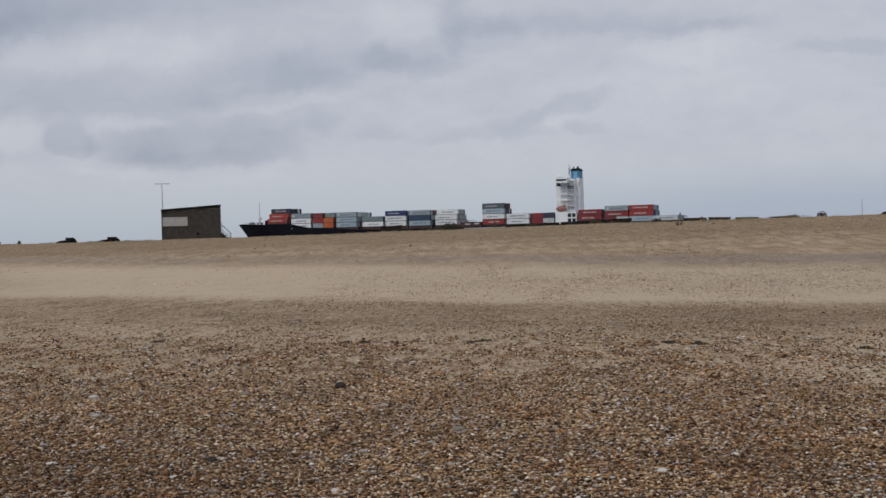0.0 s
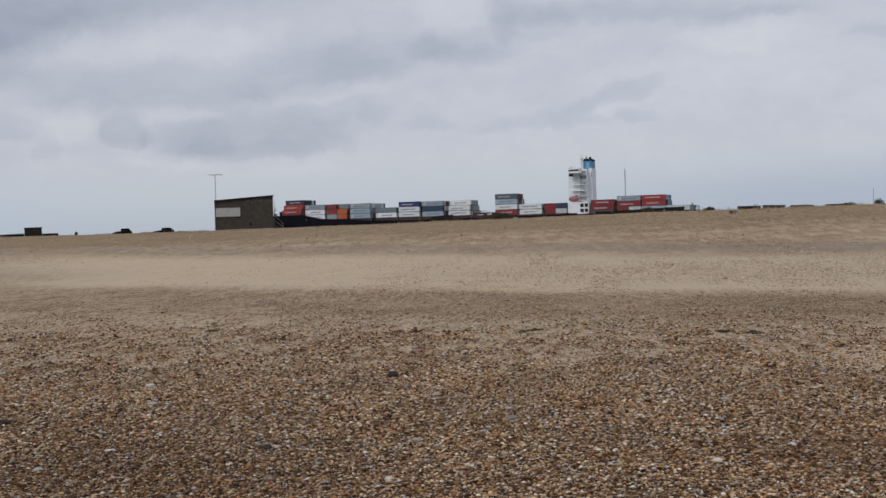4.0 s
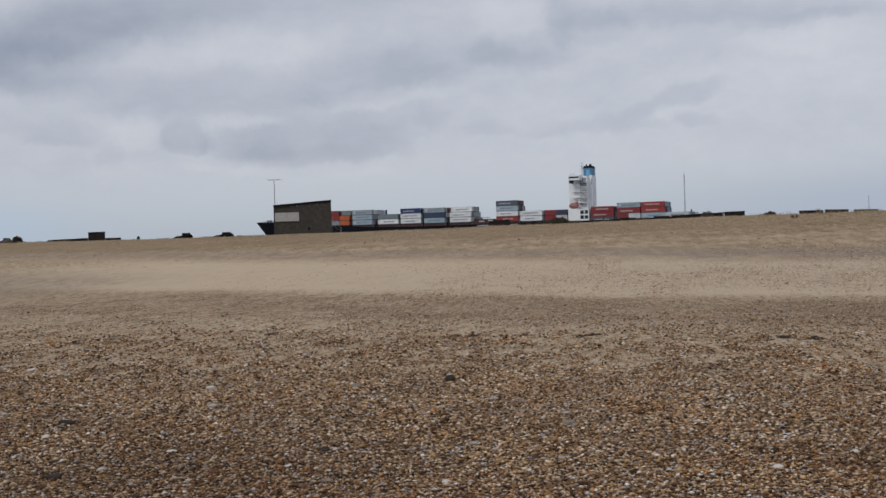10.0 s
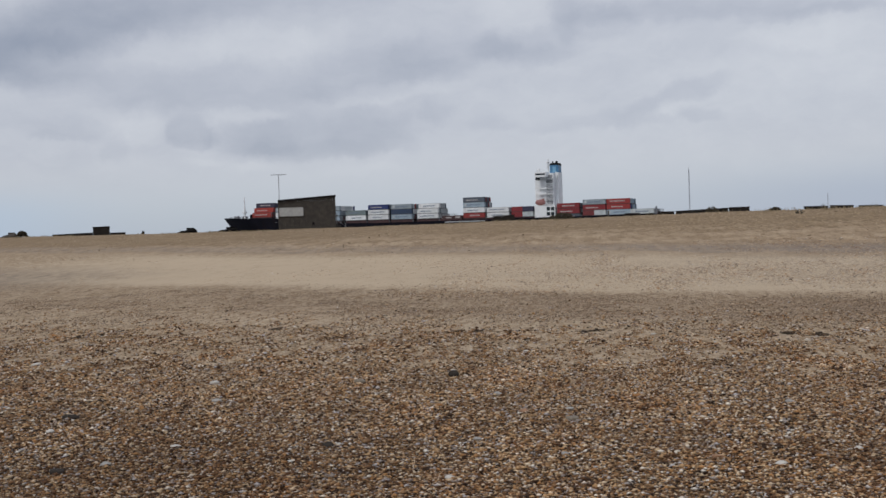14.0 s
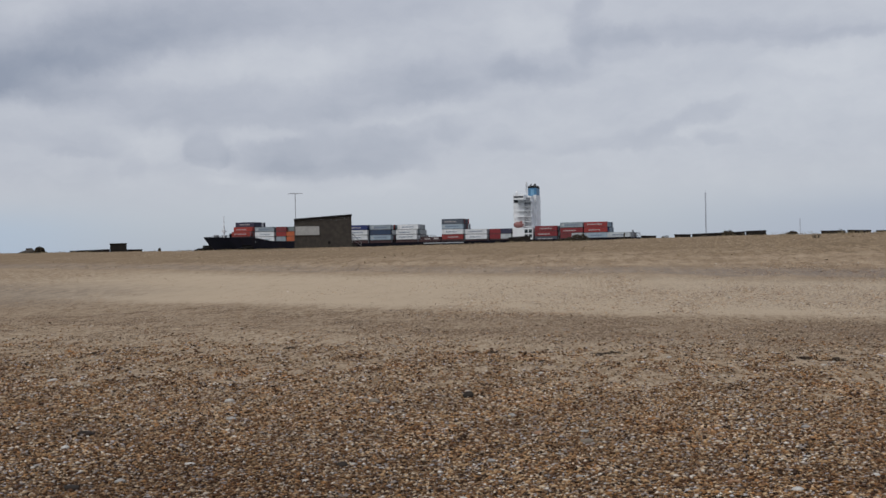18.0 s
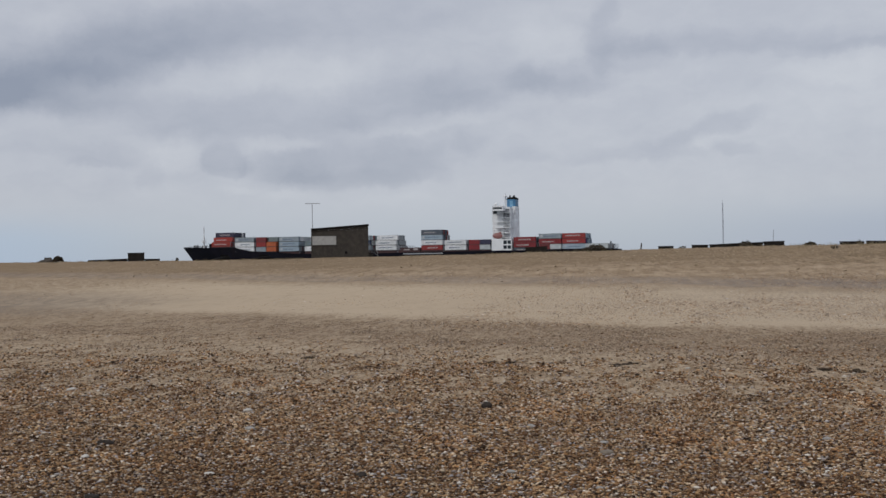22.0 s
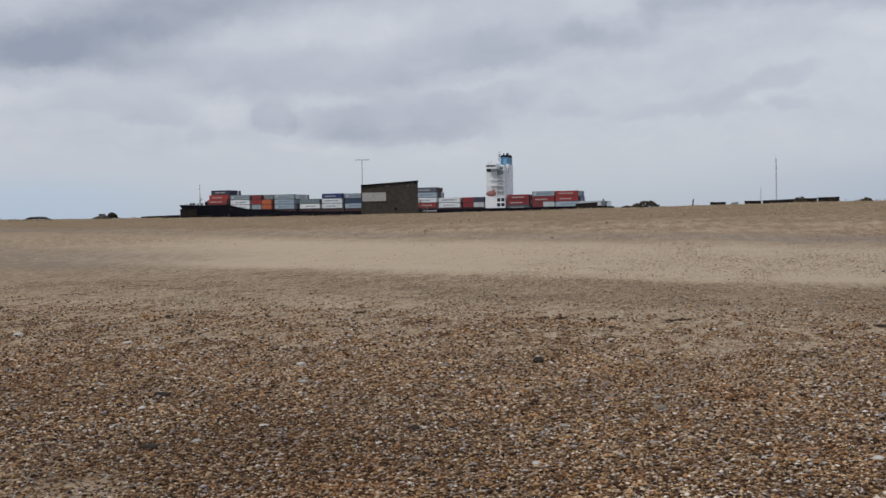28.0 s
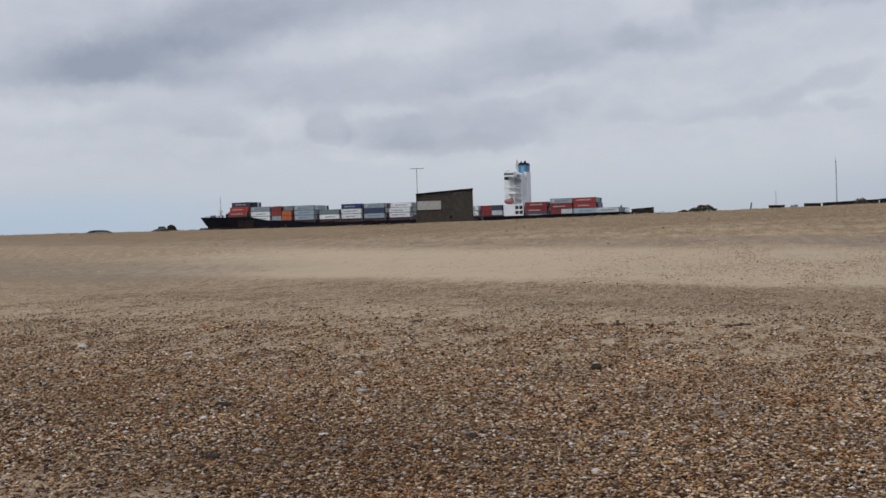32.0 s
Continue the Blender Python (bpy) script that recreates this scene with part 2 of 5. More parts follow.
def ground_material():
    m = bpy.data.materials.new("sand_and_shingle")
    m.use_nodes = True
    n = Nodes(m.node_tree)
    bsdf = m.node_tree.nodes["Principled BSDF"]
    at = n.add("ShaderNodeNewGeometry").outputs["Position"]
    s = n.vec("DOT_PRODUCT", at, (SB, CB, 0))
    l = n.vec("DOT_PRODUCT", at, (CB, -SB, 0))
    broad = n.noise(n.vec("MULTIPLY", at, (0.5, 1.0, 1.0)), 0.13, 4.0, 0.6)
    mid = n.noise(n.vec("MULTIPLY", at, (0.6, 1.0, 1.0)), 0.9, 5.0, 0.65)
    blotch = n.noise(n.vec("MULTIPLY", at, (1.0, 0.45, 1.0)), 1.6, 6.0, 0.72)
    tuft = n.noise(n.vec("MULTIPLY", at, (1.0, 0.33, 1.0)), 2.6, 7.0, 0.78)
    tuft_small = n.noise(n.vec("MULTIPLY", at, (1.0, 0.4, 1.0)), 6.5, 5.0, 0.75)
    fine = n.noise(at, 9.0, 4.0, 0.7)
    grain = n.noise(at, 60.0, 3.0, 0.7)
    # s runs up the beach; the sand belt lies a little askew to it
    drift = n.math("ADD", n.math("MULTIPLY", n.math("SUBTRACT", broad, 0.5), 4.0), n.math("MULTIPLY", n.math("SUBTRACT", mid, 0.5), 2.6))
    belt = n.math("ADD", n.math("MULTIPLY_ADD", l, 0.25, 3.0), n.math("ADD", s, drift))
    near_s = n.math("ADD", s, drift)
    along = n.add("ShaderNodeCombineXYZ")
    n.link(n.math("MULTIPLY", l, 0.2), along.inputs[0])
    n.link(n.math("MULTIPLY", s, 0.45), along.inputs[1])
    streak = n.noise(along.outputs[0], 1.0, 6.0, 0.62)
    fleck = n.noise(n.vec("MULTIPLY", at, (1.0, 0.22, 1.0)), 7.0, 5.0, 0.72)
    speck = n.noise(n.vec("MULTIPLY", at, (1.0, 0.3, 1.0)), 17.0, 4.0, 0.72)
    right = n.step(n.math("MULTIPLY_ADD", drift, 2.0, l), -18.0, 4.0)

    def between(v, a, b, c, d):
        return n.math("MULTIPLY", n.step(v, a, b), n.math("SUBTRACT", 1.0, n.step(v, c, d)))

    def over(below, amount, above):
        return n.mix(amount, below, above)

    def times(*vs):
        out = vs[0]
        for v in vs[1:]:
            out = n.math("MULTIPLY", out, v)
        return out

    sand = n.mix(fine, (0.465, 0.36, 0.248), (0.56, 0.445, 0.318))
    gravel = n.mix(n.step(grain, 0.35, 0.7), (0.16, 0.105, 0.06), (0.37, 0.262, 0.158))
    gravel = over(gravel, n.step(fine, 0.3, 0.75), (0.31, 0.218, 0.132))
    grey = n.mix(fine, (0.185, 0.155, 0.135), (0.33, 0.285, 0.25))
    # lower and middle beach: gravel in clumps, with sand showing between
    col = over(gravel, n.math("MULTIPLY", n.step(fleck, 0.44, 0.56), 0.75), sand)
    col = over(col, n.math("MULTIPLY", n.step(speck, 0.54, 0.62), 0.6), (0.135, 0.085, 0.05))
    col = over(col, n.math("MULTIPLY", n.step(speck, 0.43, 0.35), 0.45), (0.50, 0.41, 0.30))
    # a darker brown band of small stones below the sand belt
    band = times(between(belt, 20.5, 23.0, 27.5, 30.0), n.math("MULTIPLY_ADD", right, 0.5, 0.35), n.math("MULTIPLY_ADD", n.step(streak, 0.35, 0.6), 0.6, 0.4))
    dark_stones = n.mix(n.step(speck, 0.40, 0.60), (0.33, 0.235, 0.15), (0.125, 0.08, 0.05))
    col = over(col, band, dark_stones)
    wash = between(near_s, 17.0, 18.2, 19.6, 21.5)
    col = over(col, times(wash, n.math("MULTIPLY_ADD", n.step(streak, 0.4, 0.6), 0.35, 0.05)), sand)
    # ground under the nearest pebbles darkened, painting shade into the gaps
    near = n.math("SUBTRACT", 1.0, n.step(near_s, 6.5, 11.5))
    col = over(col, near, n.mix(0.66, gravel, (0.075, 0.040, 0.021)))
    for cx, cy, r in SAND_PATCHES:
        d = n.vec("LENGTH", n.vec("MULTIPLY", n.vec("SUBTRACT", at, (cx, cy, 0.0)), (1.0, 0.7, 0.0)))
        d = n.math("MULTIPLY_ADD", n.math("SUBTRACT", blotch, 0.5), 1.6 * r, d)
        col = over(col, n.math("MULTIPLY", n.math("SUBTRACT", 1.0, n.step(d, 0.4 * r, 1.4 * r)), 0.75), sand)
    # upper beach up to the ridge
    upper = n.mix(n.step(streak, 0.33, 0.66), (0.315, 0.226, 0.14), (0.445, 0.333, 0.222))
    upper = over(upper, n.math("MULTIPLY", n.step(tuft, 0.47, 0.58), 0.65), (0.25, 0.172, 0.103))
    upper = over(upper, n.math("MULTIPLY", n.step(blotch, 0.52, 0.7), 0.4), (0.44, 0.335, 0.23))
    mottle = n.noise(n.vec("MULTIPLY", at, (1.0, 0.28, 1.0)), 1.7, 2.5, 0.55)
    upper = over(upper, n.math("MULTIPLY", n.step(mottle, 0.50, 0.60), 0.5), (0.24, 0.165, 0.098))
    upper = over(upper, n.math("MULTIPLY", n.step(mottle, 0.42, 0.34), 0.4), (0.475, 0.36, 0.245))
    scrub = times(n.step(near_s, 50.5, 57.0), n.math("MULTIPLY_ADD", broad, 0.5, 0.45))
    upper = over(upper, scrub, (0.215, 0.148, 0.083))
    upper = over(upper, times(n.step(near_s, 47.0, 54.0), n.step(tuft, 0.50, 0.60), n.math("MULTIPLY_ADD", right, 0.35, 0.2)), (0.12, 0.082, 0.045))
    upper = over(upper, times(n.step(near_s, 48.0, 54.0), n.step(fleck, 0.47, 0.40), n.math("MULTIPLY_ADD", right, 0.4, 0.15)), (0.40, 0.285, 0.165))
    upper = over(upper, times(n.step(near_s, 48.0, 54.0), n.step(fleck, 0.54, 0.61), n.math("MULTIPLY_ADD", right, 0.45, 0.15)), (0.11, 0.075, 0.042))
    upper = over(upper, n.math("MULTIPLY", n.step(tuft_small, 0.56, 0.70), 0.35), (0.20, 0.14, 0.083))
    col = over(col, n.step(belt, 40.0, 44.5), upper)
    # the sand belt, and the grey shingle along its upper edge and over its right end
    pale = times(between(belt, 28.3, 31.0, 39.5, 44.0), n.step(n.math("MULTIPLY_ADD", drift, 3.0, l), -44.0, -28.0), n.math("MULTIPLY_ADD", n.step(blotch, 0.3, 0.55), 0.3, 0.7))
    col = over(col, pale, sand)
    strip = times(between(belt, 42.6, 43.8, 45.2, 48.0), n.math("MULTIPLY_ADD", right, 0.3, 0.55), n.math("MULTIPLY_ADD", n.step(tuft_small, 0.38, 0.58), 0.75, 0.2))
    col = over(col, strip, grey)
    far_left = times(n.step(n.math("MULTIPLY_ADD", drift, 2.5, n.math("MULTIPLY", l, -1.0)), 22.0, 32.0), between(belt, 24.5, 28.0, 32.0, 38.0))
    col = over(col, times(far_left, n.math("MULTIPLY_ADD", n.step(tuft, 0.4, 0.6), 0.55, 0.4)), n.mix(fine, (0.19, 0.148, 0.108), (0.30, 0.238, 0.178)))
    grit = times(right, n.step(speck, 0.50, 0.60), between(belt, 29.0, 34.0, 44.0, 50.0))
    col = over(col, n.math("MULTIPLY", grit, 0.75), (0.20, 0.165, 0.14))
    clots = times(right, n.step(fleck, 0.55, 0.62), between(belt, 31.0, 35.0, 44.0, 50.0))
    col = over(col, n.math("MULTIPLY", clots, 0.55), (0.19, 0.145, 0.11))
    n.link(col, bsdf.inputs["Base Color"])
    bsdf.inputs["Roughness"].default_value = 0.92
    bsdf.inputs["Specular IOR Level"].default_value = 0.2
    b = n.add("ShaderNodeBump")
    b.inputs["Strength"].default_value = 0.6
    b.inputs["Distance"].default_value = 0.04
    n.link(n.math("ADD", fine, n.math("MULTIPLY", grain, 0.5)), b.inputs["Height"])
    n.link(b.outputs[0], bsdf.inputs["Normal"])
    return m


def pebble_material(name="flint_pebbles", fine=False):
    m = bpy.data.materials.new(name)
    m.use_nodes = True
    n = Nodes(m.node_tree)
    bsdf = m.node_tree.nodes["Principled BSDF"]
    geo = n.add("ShaderNodeNewGeometry")
    stops = [
        (0.0, (0.030, 0.017, 0.010)), (0.15, (0.105, 0.052, 0.025)), (0.31, (0.225, 0.122, 0.058)), (0.45, (0.37, 0.228, 0.117)),
        (0.57, (0.53, 0.345, 0.18)), (0.67, (0.45, 0.245, 0.104)), (0.73, (0.37, 0.33, 0.305)), (0.79, (0.66, 0.50, 0.32)),
        (0.87, (0.74, 0.61, 0.45)), (0.925, (0.54, 0.53, 0.55)), (0.955, (0.86, 0.81, 0.73))]
    if fine:
        stops = [(0.0, (0.045, 0.026, 0.015)), (0.3, (0.12, 0.074, 0.043)), (0.55, (0.23, 0.153, 0.09)), (0.76, (0.36, 0.26, 0.165)), (0.9, (0.28, 0.245, 0.215)), (0.96, (0.52, 0.42, 0.31))]
    col = n.ramp(geo.outputs["Random Per Island"], stops, "CONSTANT")
    spots = n.noise(geo.outputs["Position"], 70.0, 3.0, 0.6)
    col = n.mix(n.math("MULTIPLY", n.step(spots, 0.45, 0.7), 0.3), col, (0.10, 0.07, 0.045))
    kind = n.noise(n.vec("MULTIPLY", geo.outputs["Position"], (1.0, 0.6, 1.0)), 0.9, 3.0, 0.6)
    col = n.mix(1.0, col, n.ramp(kind, [(0.35, (0.95, 0.945, 0.955)), (0.5, (1.0, 0.96, 0.92)), (0.66, (1.06, 0.93, 0.82))]), "MULTIPLY")
    stain = n.noise(n.vec("MULTIPLY", geo.outputs["Position"], (0.8, 0.5, 1.0)), 1.3, 4.0, 0.65)
    col = n.mix(n.math("MULTIPLY", n.step(stain, 0.42, 0.62), 0.30), col, (0.10, 0.05, 0.025))
    for cx, cy, r, amount in DARK_PATCHES:
        d = n.vec("LENGTH", n.vec("MULTIPLY", n.vec("SUBTRACT", geo.outputs["Position"], (cx, cy, 0.0)), (1.0, 0.8, 0.0)))
        d = n.math("MULTIPLY_ADD", n.math("SUBTRACT", stain, 0.5), 2.0 * r, d)
        col = n.mix(n.math("MULTIPLY", n.math("SUBTRACT", 1.0, n.step(d, 0.4 * r, 1.3 * r)), amount), col, (0.06, 0.026, 0.012))
    n.link(col, bsdf.inputs["Base Color"])
    bsdf.inputs["Roughness"].default_value = 0.72
    bsdf.inputs["Specular IOR Level"].default_value = 0.22
    return m


def tussock_material():
    m = bpy.data.materials.new("dry_tussock")
    m.use_nodes = True
    n = Nodes(m.node_tree)
    bsdf = m.node_tree.nodes["Principled BSDF"]
    geo = n.add("ShaderNodeNewGeometry")
    col = n.ramp(geo.outputs["Random Per Island"], [(0.0, (0.20, 0.14, 0.08)), (0.35, (0.31, 0.22, 0.13)), (0.7, (0.44, 0.325, 0.205)), (1.0, (0.52, 0.40, 0.27))])
    col = n.mix(n.math("MULTIPLY", n.noise(geo.outputs["Position"], 25.0, 4.0, 0.7), 0.5), col, (0.2, 0.14, 0.075))
    n.link(col, bsdf.inputs["Base Color"])
    bsdf.inputs["Roughness"].default_value = 0.95
    return m


GROUND = ground_material()
TUSSOCK = tussock_material()
PEBBLES = pebble_material()
BROWN_PEBBLES = pebble_material("small_brown_pebbles", True)
HULL = material("black_hull_paint", (0.006, 0.006, 0.011), 0.85, vary=0.3, scale=0.15, grime=0.18, grime_colour=(0.05, 0.022, 0.018), shine=0.15)
DECK = material("red_oxide_deck", (0.05, 0.021, 0.022), 0.7, vary=0.25, scale=0.4, grime=0.3)
WHITE = material("white_ship_paint", (0.78, 0.79, 0.80), 0.5, vary=0.05, scale=0.3, grime=0.12, grime_colour=(0.4, 0.33, 0.27))
GLASS = material("dark_window_glass", (0.02, 0.025, 0.03), 0.12, vary=0.1)
# two greys for ship steel and for plates painted as shade in recesses
PALEGREY = material("pale_grey_and_recess_shade", (0.34, 0.35, 0.37), 0.6)
DARKGREY = material("dark_grey_and_recess_shade", (0.16, 0.17, 0.185), 0.6)
ORANGE = material("faded_lifeboat_shell", (0.27, 0.115, 0.105), 0.5)
FUNNEL_PALE = material("pale_blue_funnel_paint", (0.16, 0.34, 0.50), 0.45, vary=0.12, scale=0.5)
FUNNEL = material("blue_funnel_paint", (0.05, 0.17, 0.31), 0.45, vary=0.12, scale=0.5, grime=0.15)
STEEL = material("grey_steel", (0.25, 0.26, 0.28), 0.5, metal=0.3)
LETTER = material("white_lettering", (0.42, 0.39, 0.38), 0.6)
DARKLETTER = material("dark_lettering", (0.16, 0.20, 0.26), 0.6)
TAR = material("weathered_black_timber", (0.043, 0.036, 0.029), 0.8, vary=0.3, scale=3.0, bump=0.3, grime=0.25, grime_colour=(0.075, 0.06, 0.045), per_object=0.18)
FELT = material("black_roofing_felt", (0.011, 0.010, 0.010), 0.9, vary=0.3, shine=0.2)
TARRED = material("black_boat_tar", (0.007, 0.0065, 0.006), 0.95, vary=0.3, shine=0.06)
WEATHERED = material("weathered_grey_brown_boards", (0.075, 0.065, 0.056), 0.9, vary=0.3, scale=2.5, shine=0.1)
PANEL = material("faded_white_panel", (0.36, 0.36, 0.35), 0.7, vary=0.12, scale=5.0, grime=0.3, grime_colour=(0.2, 0.19, 0.17))
RAIL = material("pale_painted_rail", (0.22, 0.22, 0.215), 0.6)
ANT = material("grey_galvanised_tube", (0.27, 0.28, 0.30), 0.55, metal=0.2)
# far masts get a lighter grey, the distance haze painted into it
PALEMAST = material("haze_paled_mast_paint", (0.42, 0.44, 0.48), 0.6)
DARKWALL = material("dark_tarred_boards", (0.022, 0.0185, 0.016), 0.9, vary=0.3, scale=2.0, grime=0.3, grime_colour=(0.04, 0.032, 0.025), per_object=0.3, shine=0.2)
TWIG = material("bare_brown_twigs", (0.055, 0.045, 0.03), 0.9, vary=0.3, per_object=0.3)
LEAF = material("dull_green_brown_leaves", (0.056, 0.045, 0.028), 0.9, vary=0.4, scale=8.0)
GRASS = material("dry_marram_grass", (0.24, 0.19, 0.11), 0.9, vary=0.3, scale=6.0)
WATER = material("grey_sea_water", (0.05, 0.07, 0.08), 0.15, bump=0.3, bump_scale=0.4)
WEED = material("dried_dark_seaweed", (0.045, 0.03, 0.018), 0.85, vary=0.4, scale=20)
FLINT_DARK = material("dark_flint", (0.04, 0.033, 0.028), 0.8, shine=0.15, vary=0.3, scale=20)
FLINT_PALE = material("pale_chalky_flint", (0.52, 0.49, 0.45), 0.75, vary=0.15, scale=25, grime=0.3, grime_colour=(0.3, 0.26, 0.2))
FLINT_GREY = material("grey_flint", (0.30, 0.285, 0.265), 0.6, vary=0.2, scale=25)
FLINT_BROWN = material("grey_brown_flint", (0.20, 0.165, 0.125), 0.75, vary=0.2, scale=25)
BRICK_STONE = material("orange_brown_stone", (0.30, 0.17, 0.10), 0.75, vary=0.2, scale=25)
# dark colour for bottom rails, painting the shaded line between tiers
TIER_SHADE = material("bottom_rail_tier_shade", (0.05, 0.043, 0.042), 0.8, vary=0.3)
PAINTS = {}
for key, colour in {
    "red": (0.275, 0.026, 0.024), "crimson": (0.20, 0.015, 0.02), "scarlet": (0.33, 0.036, 0.026), "orange": (0.44, 0.105, 0.035), "maroon": (0.17, 0.026, 0.028), "white": (0.70, 0.705, 0.71),
    "grey": (0.26, 0.30, 0.33), "lightblue": (0.31, 0.385, 0.45), "navy": (0.014, 0.03, 0.135), "dark": (0.075, 0.09, 0.115),
    "teal": (0.15, 0.19, 0.195), "brown": (0.22, 0.085, 0.04), "pale": (0.47, 0.50, 0.51), "slate": (0.16, 0.22, 0.33), "steelblue": (0.022, 0.045, 0.095), "ink": (0.03, 0.03, 0.065),
}.items():
    PAINTS[key] = material(key + "_container_paint", colour, 0.55, vary=0.1, scale=0.5, grime=0.22, grime_colour=(0.16, 0.10, 0.08), per_object=0.18)


# ---- mesh helpers ----
def mesh_of(name, bm, mat, smooth=False):
    me = bpy.data.meshes.new(name)
    bm.to_mesh(me)
    bm.free()
    me.materials.append(mat)
    if smooth:
        me.shade_smooth()
    return me


def part(name, bm, mat, parent, label="", smooth=False):
    """One mesh object under a thing or a part. bm may also be a finished mesh."""
    me = bm if isinstance(bm, bpy.types.Mesh) else mesh_of(name, bm, mat, smooth)
    ob = new(name, me)
    ob.parent = parent
    return tagged(ob, label)


def thing(name, m, label, category, group="", kind=""):
    ob = new(name)
    ob.matrix_world = m
    return tagged(ob, label, category, group, kind)


def box(bm, x0, x1, y0, y1, z0, z1, bevel=0.0):
    made = bmesh.ops.create_cube(bm, size=1)["verts"]
    for v in made:
        v.co = ((x0 + x1) / 2 + v.co.x * (x1 - x0), (y0 + y1) / 2 + v.co.y * (y1 - y0), (z0 + z1) / 2 + v.co.z * (z1 - z0))
    if bevel:
        edges = {e for v in made for e in v.link_edges}
        bmesh.ops.bevel(bm, geom=list(edges), offset=bevel, segments=2, profile=0.6, affect="EDGES")
    return bm


def boxes(*rows, bevel=0.0):
    bm = bmesh.new()
    for row in rows:
        box(bm, *row, bevel=bevel)
    return bm


def tube(bm, a, b, r0, r1=None, sides=8):
    a, b = Vector(a), Vector(b)
    d = b - a
    m = Matrix.Translation((a + b) / 2) @ d.to_track_quat("Z", "Y").to_matrix().to_4x4()
    bmesh.ops.create_cone(bm, cap_ends=True, segments=sides, radius1=r0, radius2=r0 if r1 is None else r1, depth=d.length, matrix=m)
    return bm


def tubes(*rows, sides=8):
    bm = bmesh.new()
    for a, b, r in rows:
        tube(bm, a, b, r, sides=sides)
    return bm


def prism(outline, z0, z1, top=None):
    """A solid from an outline in x, y between two heights; top: the outline of its upper face."""
    bm = bmesh.new()
    low = [bm.verts.new((x, y, z0)) for x, y in outline]
    high = [bm.verts.new((x, y, z1)) for x, y in (top or outline)]
    bm.faces.new(low[::-1])
    bm.faces.new(high)
    for i in range(len(low)):
        j = (i + 1) % len(low)
        bm.faces.new((low[i], low[j], high[j], high[i]))
    bmesh.ops.recalc_face_normals(bm, faces=bm.faces)
    return bm


# ---- ground ----
def ramp01(v, a, b):
    u = np.clip((v - a) / (b - a), 0, 1)
    return u * u * (3 - 2 * u)


def ground_z(x, y):
    x, y = np.asarray(x, float), np.asarray(y, float)
    s, l = x * SB + y * CB, x * CB - y * SB
    z = 2.32 * ramp01(s, 24, 75) - 0.34 * ramp01(s, 76, 92) - 9.0 * ramp01(s, 170, 230) - 8.0 * ramp01(-s, 12, 110)
    along = 0.22 * ramp01(-l, 60, 100) + 0.10 * ramp01(l, -17, -8) - 0.03
    along = along - 0.11 * ramp01(-l, 22, 34) * (1 - ramp01(-l, 52, 64))
    z = z + along * ramp01(s, 24, 75)
    lump = np.sin(l * 0.31 + 1.1 * np.sin(s * 0.13)) + 0.7 * np.sin(l * 0.83 + s * 0.37) + 0.5 * np.sin(l * 1.9 - s * 0.6 + 1.3)
    z = z + lump * 0.016 * ramp01(s, 18, 45) * (1 - ramp01(s, 160, 200))
    z = z + 0.012 * np.sin(x * 2.1 + 0.6 * np.sin(y * 1.3)) * np.sin(y * 1.7 + 0.4) * ramp01(np.hypot(x, y), 3, 6) * (1 - ramp01(s, 150, 200))
    return z


def spot(azimuth, distance, dz=0.0):
    """The point of the ground in that direction from the camera."""
    a = radians(azimuth)
    x, y = distance * math.sin(a), distance * math.cos(a)
    return x, y, float(ground_z(x, y)) + dz


def spread(n, near, far, power):
    u = np.linspace(-1, 1, n)
    return near * u + (far - near) * np.sign(u) * np.abs(u) ** power


def build_ground():
    xs = spread(361, 75, 4200, 9)
    ys = np.concatenate([np.linspace(-4000, -130, 16), np.linspace(-110, -4, 28), np.linspace(-3, 30, 120), np.linspace(30.5, 130, 190), np.linspace(133, 260, 30), np.linspace(300, 4300, 20)])
    X, Y = np.meshgrid(xs, ys)
    Z = ground_z(X, Y)
    verts = np.stack([X, Y, Z], -1).reshape(-1, 3)
    w, h = len(xs), len(ys)
    i = (np.arange(h - 1)[:, None] * w + np.arange(w - 1)[None]).ravel()
    me = bpy.data.meshes.new("ground")
    me.from_pydata(verts.tolist(), [], np.stack([i, i + 1, i + w + 1, i + w], -1).tolist())
    me.shade_smooth()
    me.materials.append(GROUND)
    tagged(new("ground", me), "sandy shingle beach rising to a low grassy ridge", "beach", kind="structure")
    bm = bmesh.new()
    bmesh.ops.create_grid(bm, x_segments=40, y_segments=40, size=4200)
    water = new("water", mesh_of("water", bm, WATER))
    water.location = (0, 0, SEA)
    tagged(water, "flat grey sea beyond the shingle ridge", "sea", kind="structure")


build_ground()


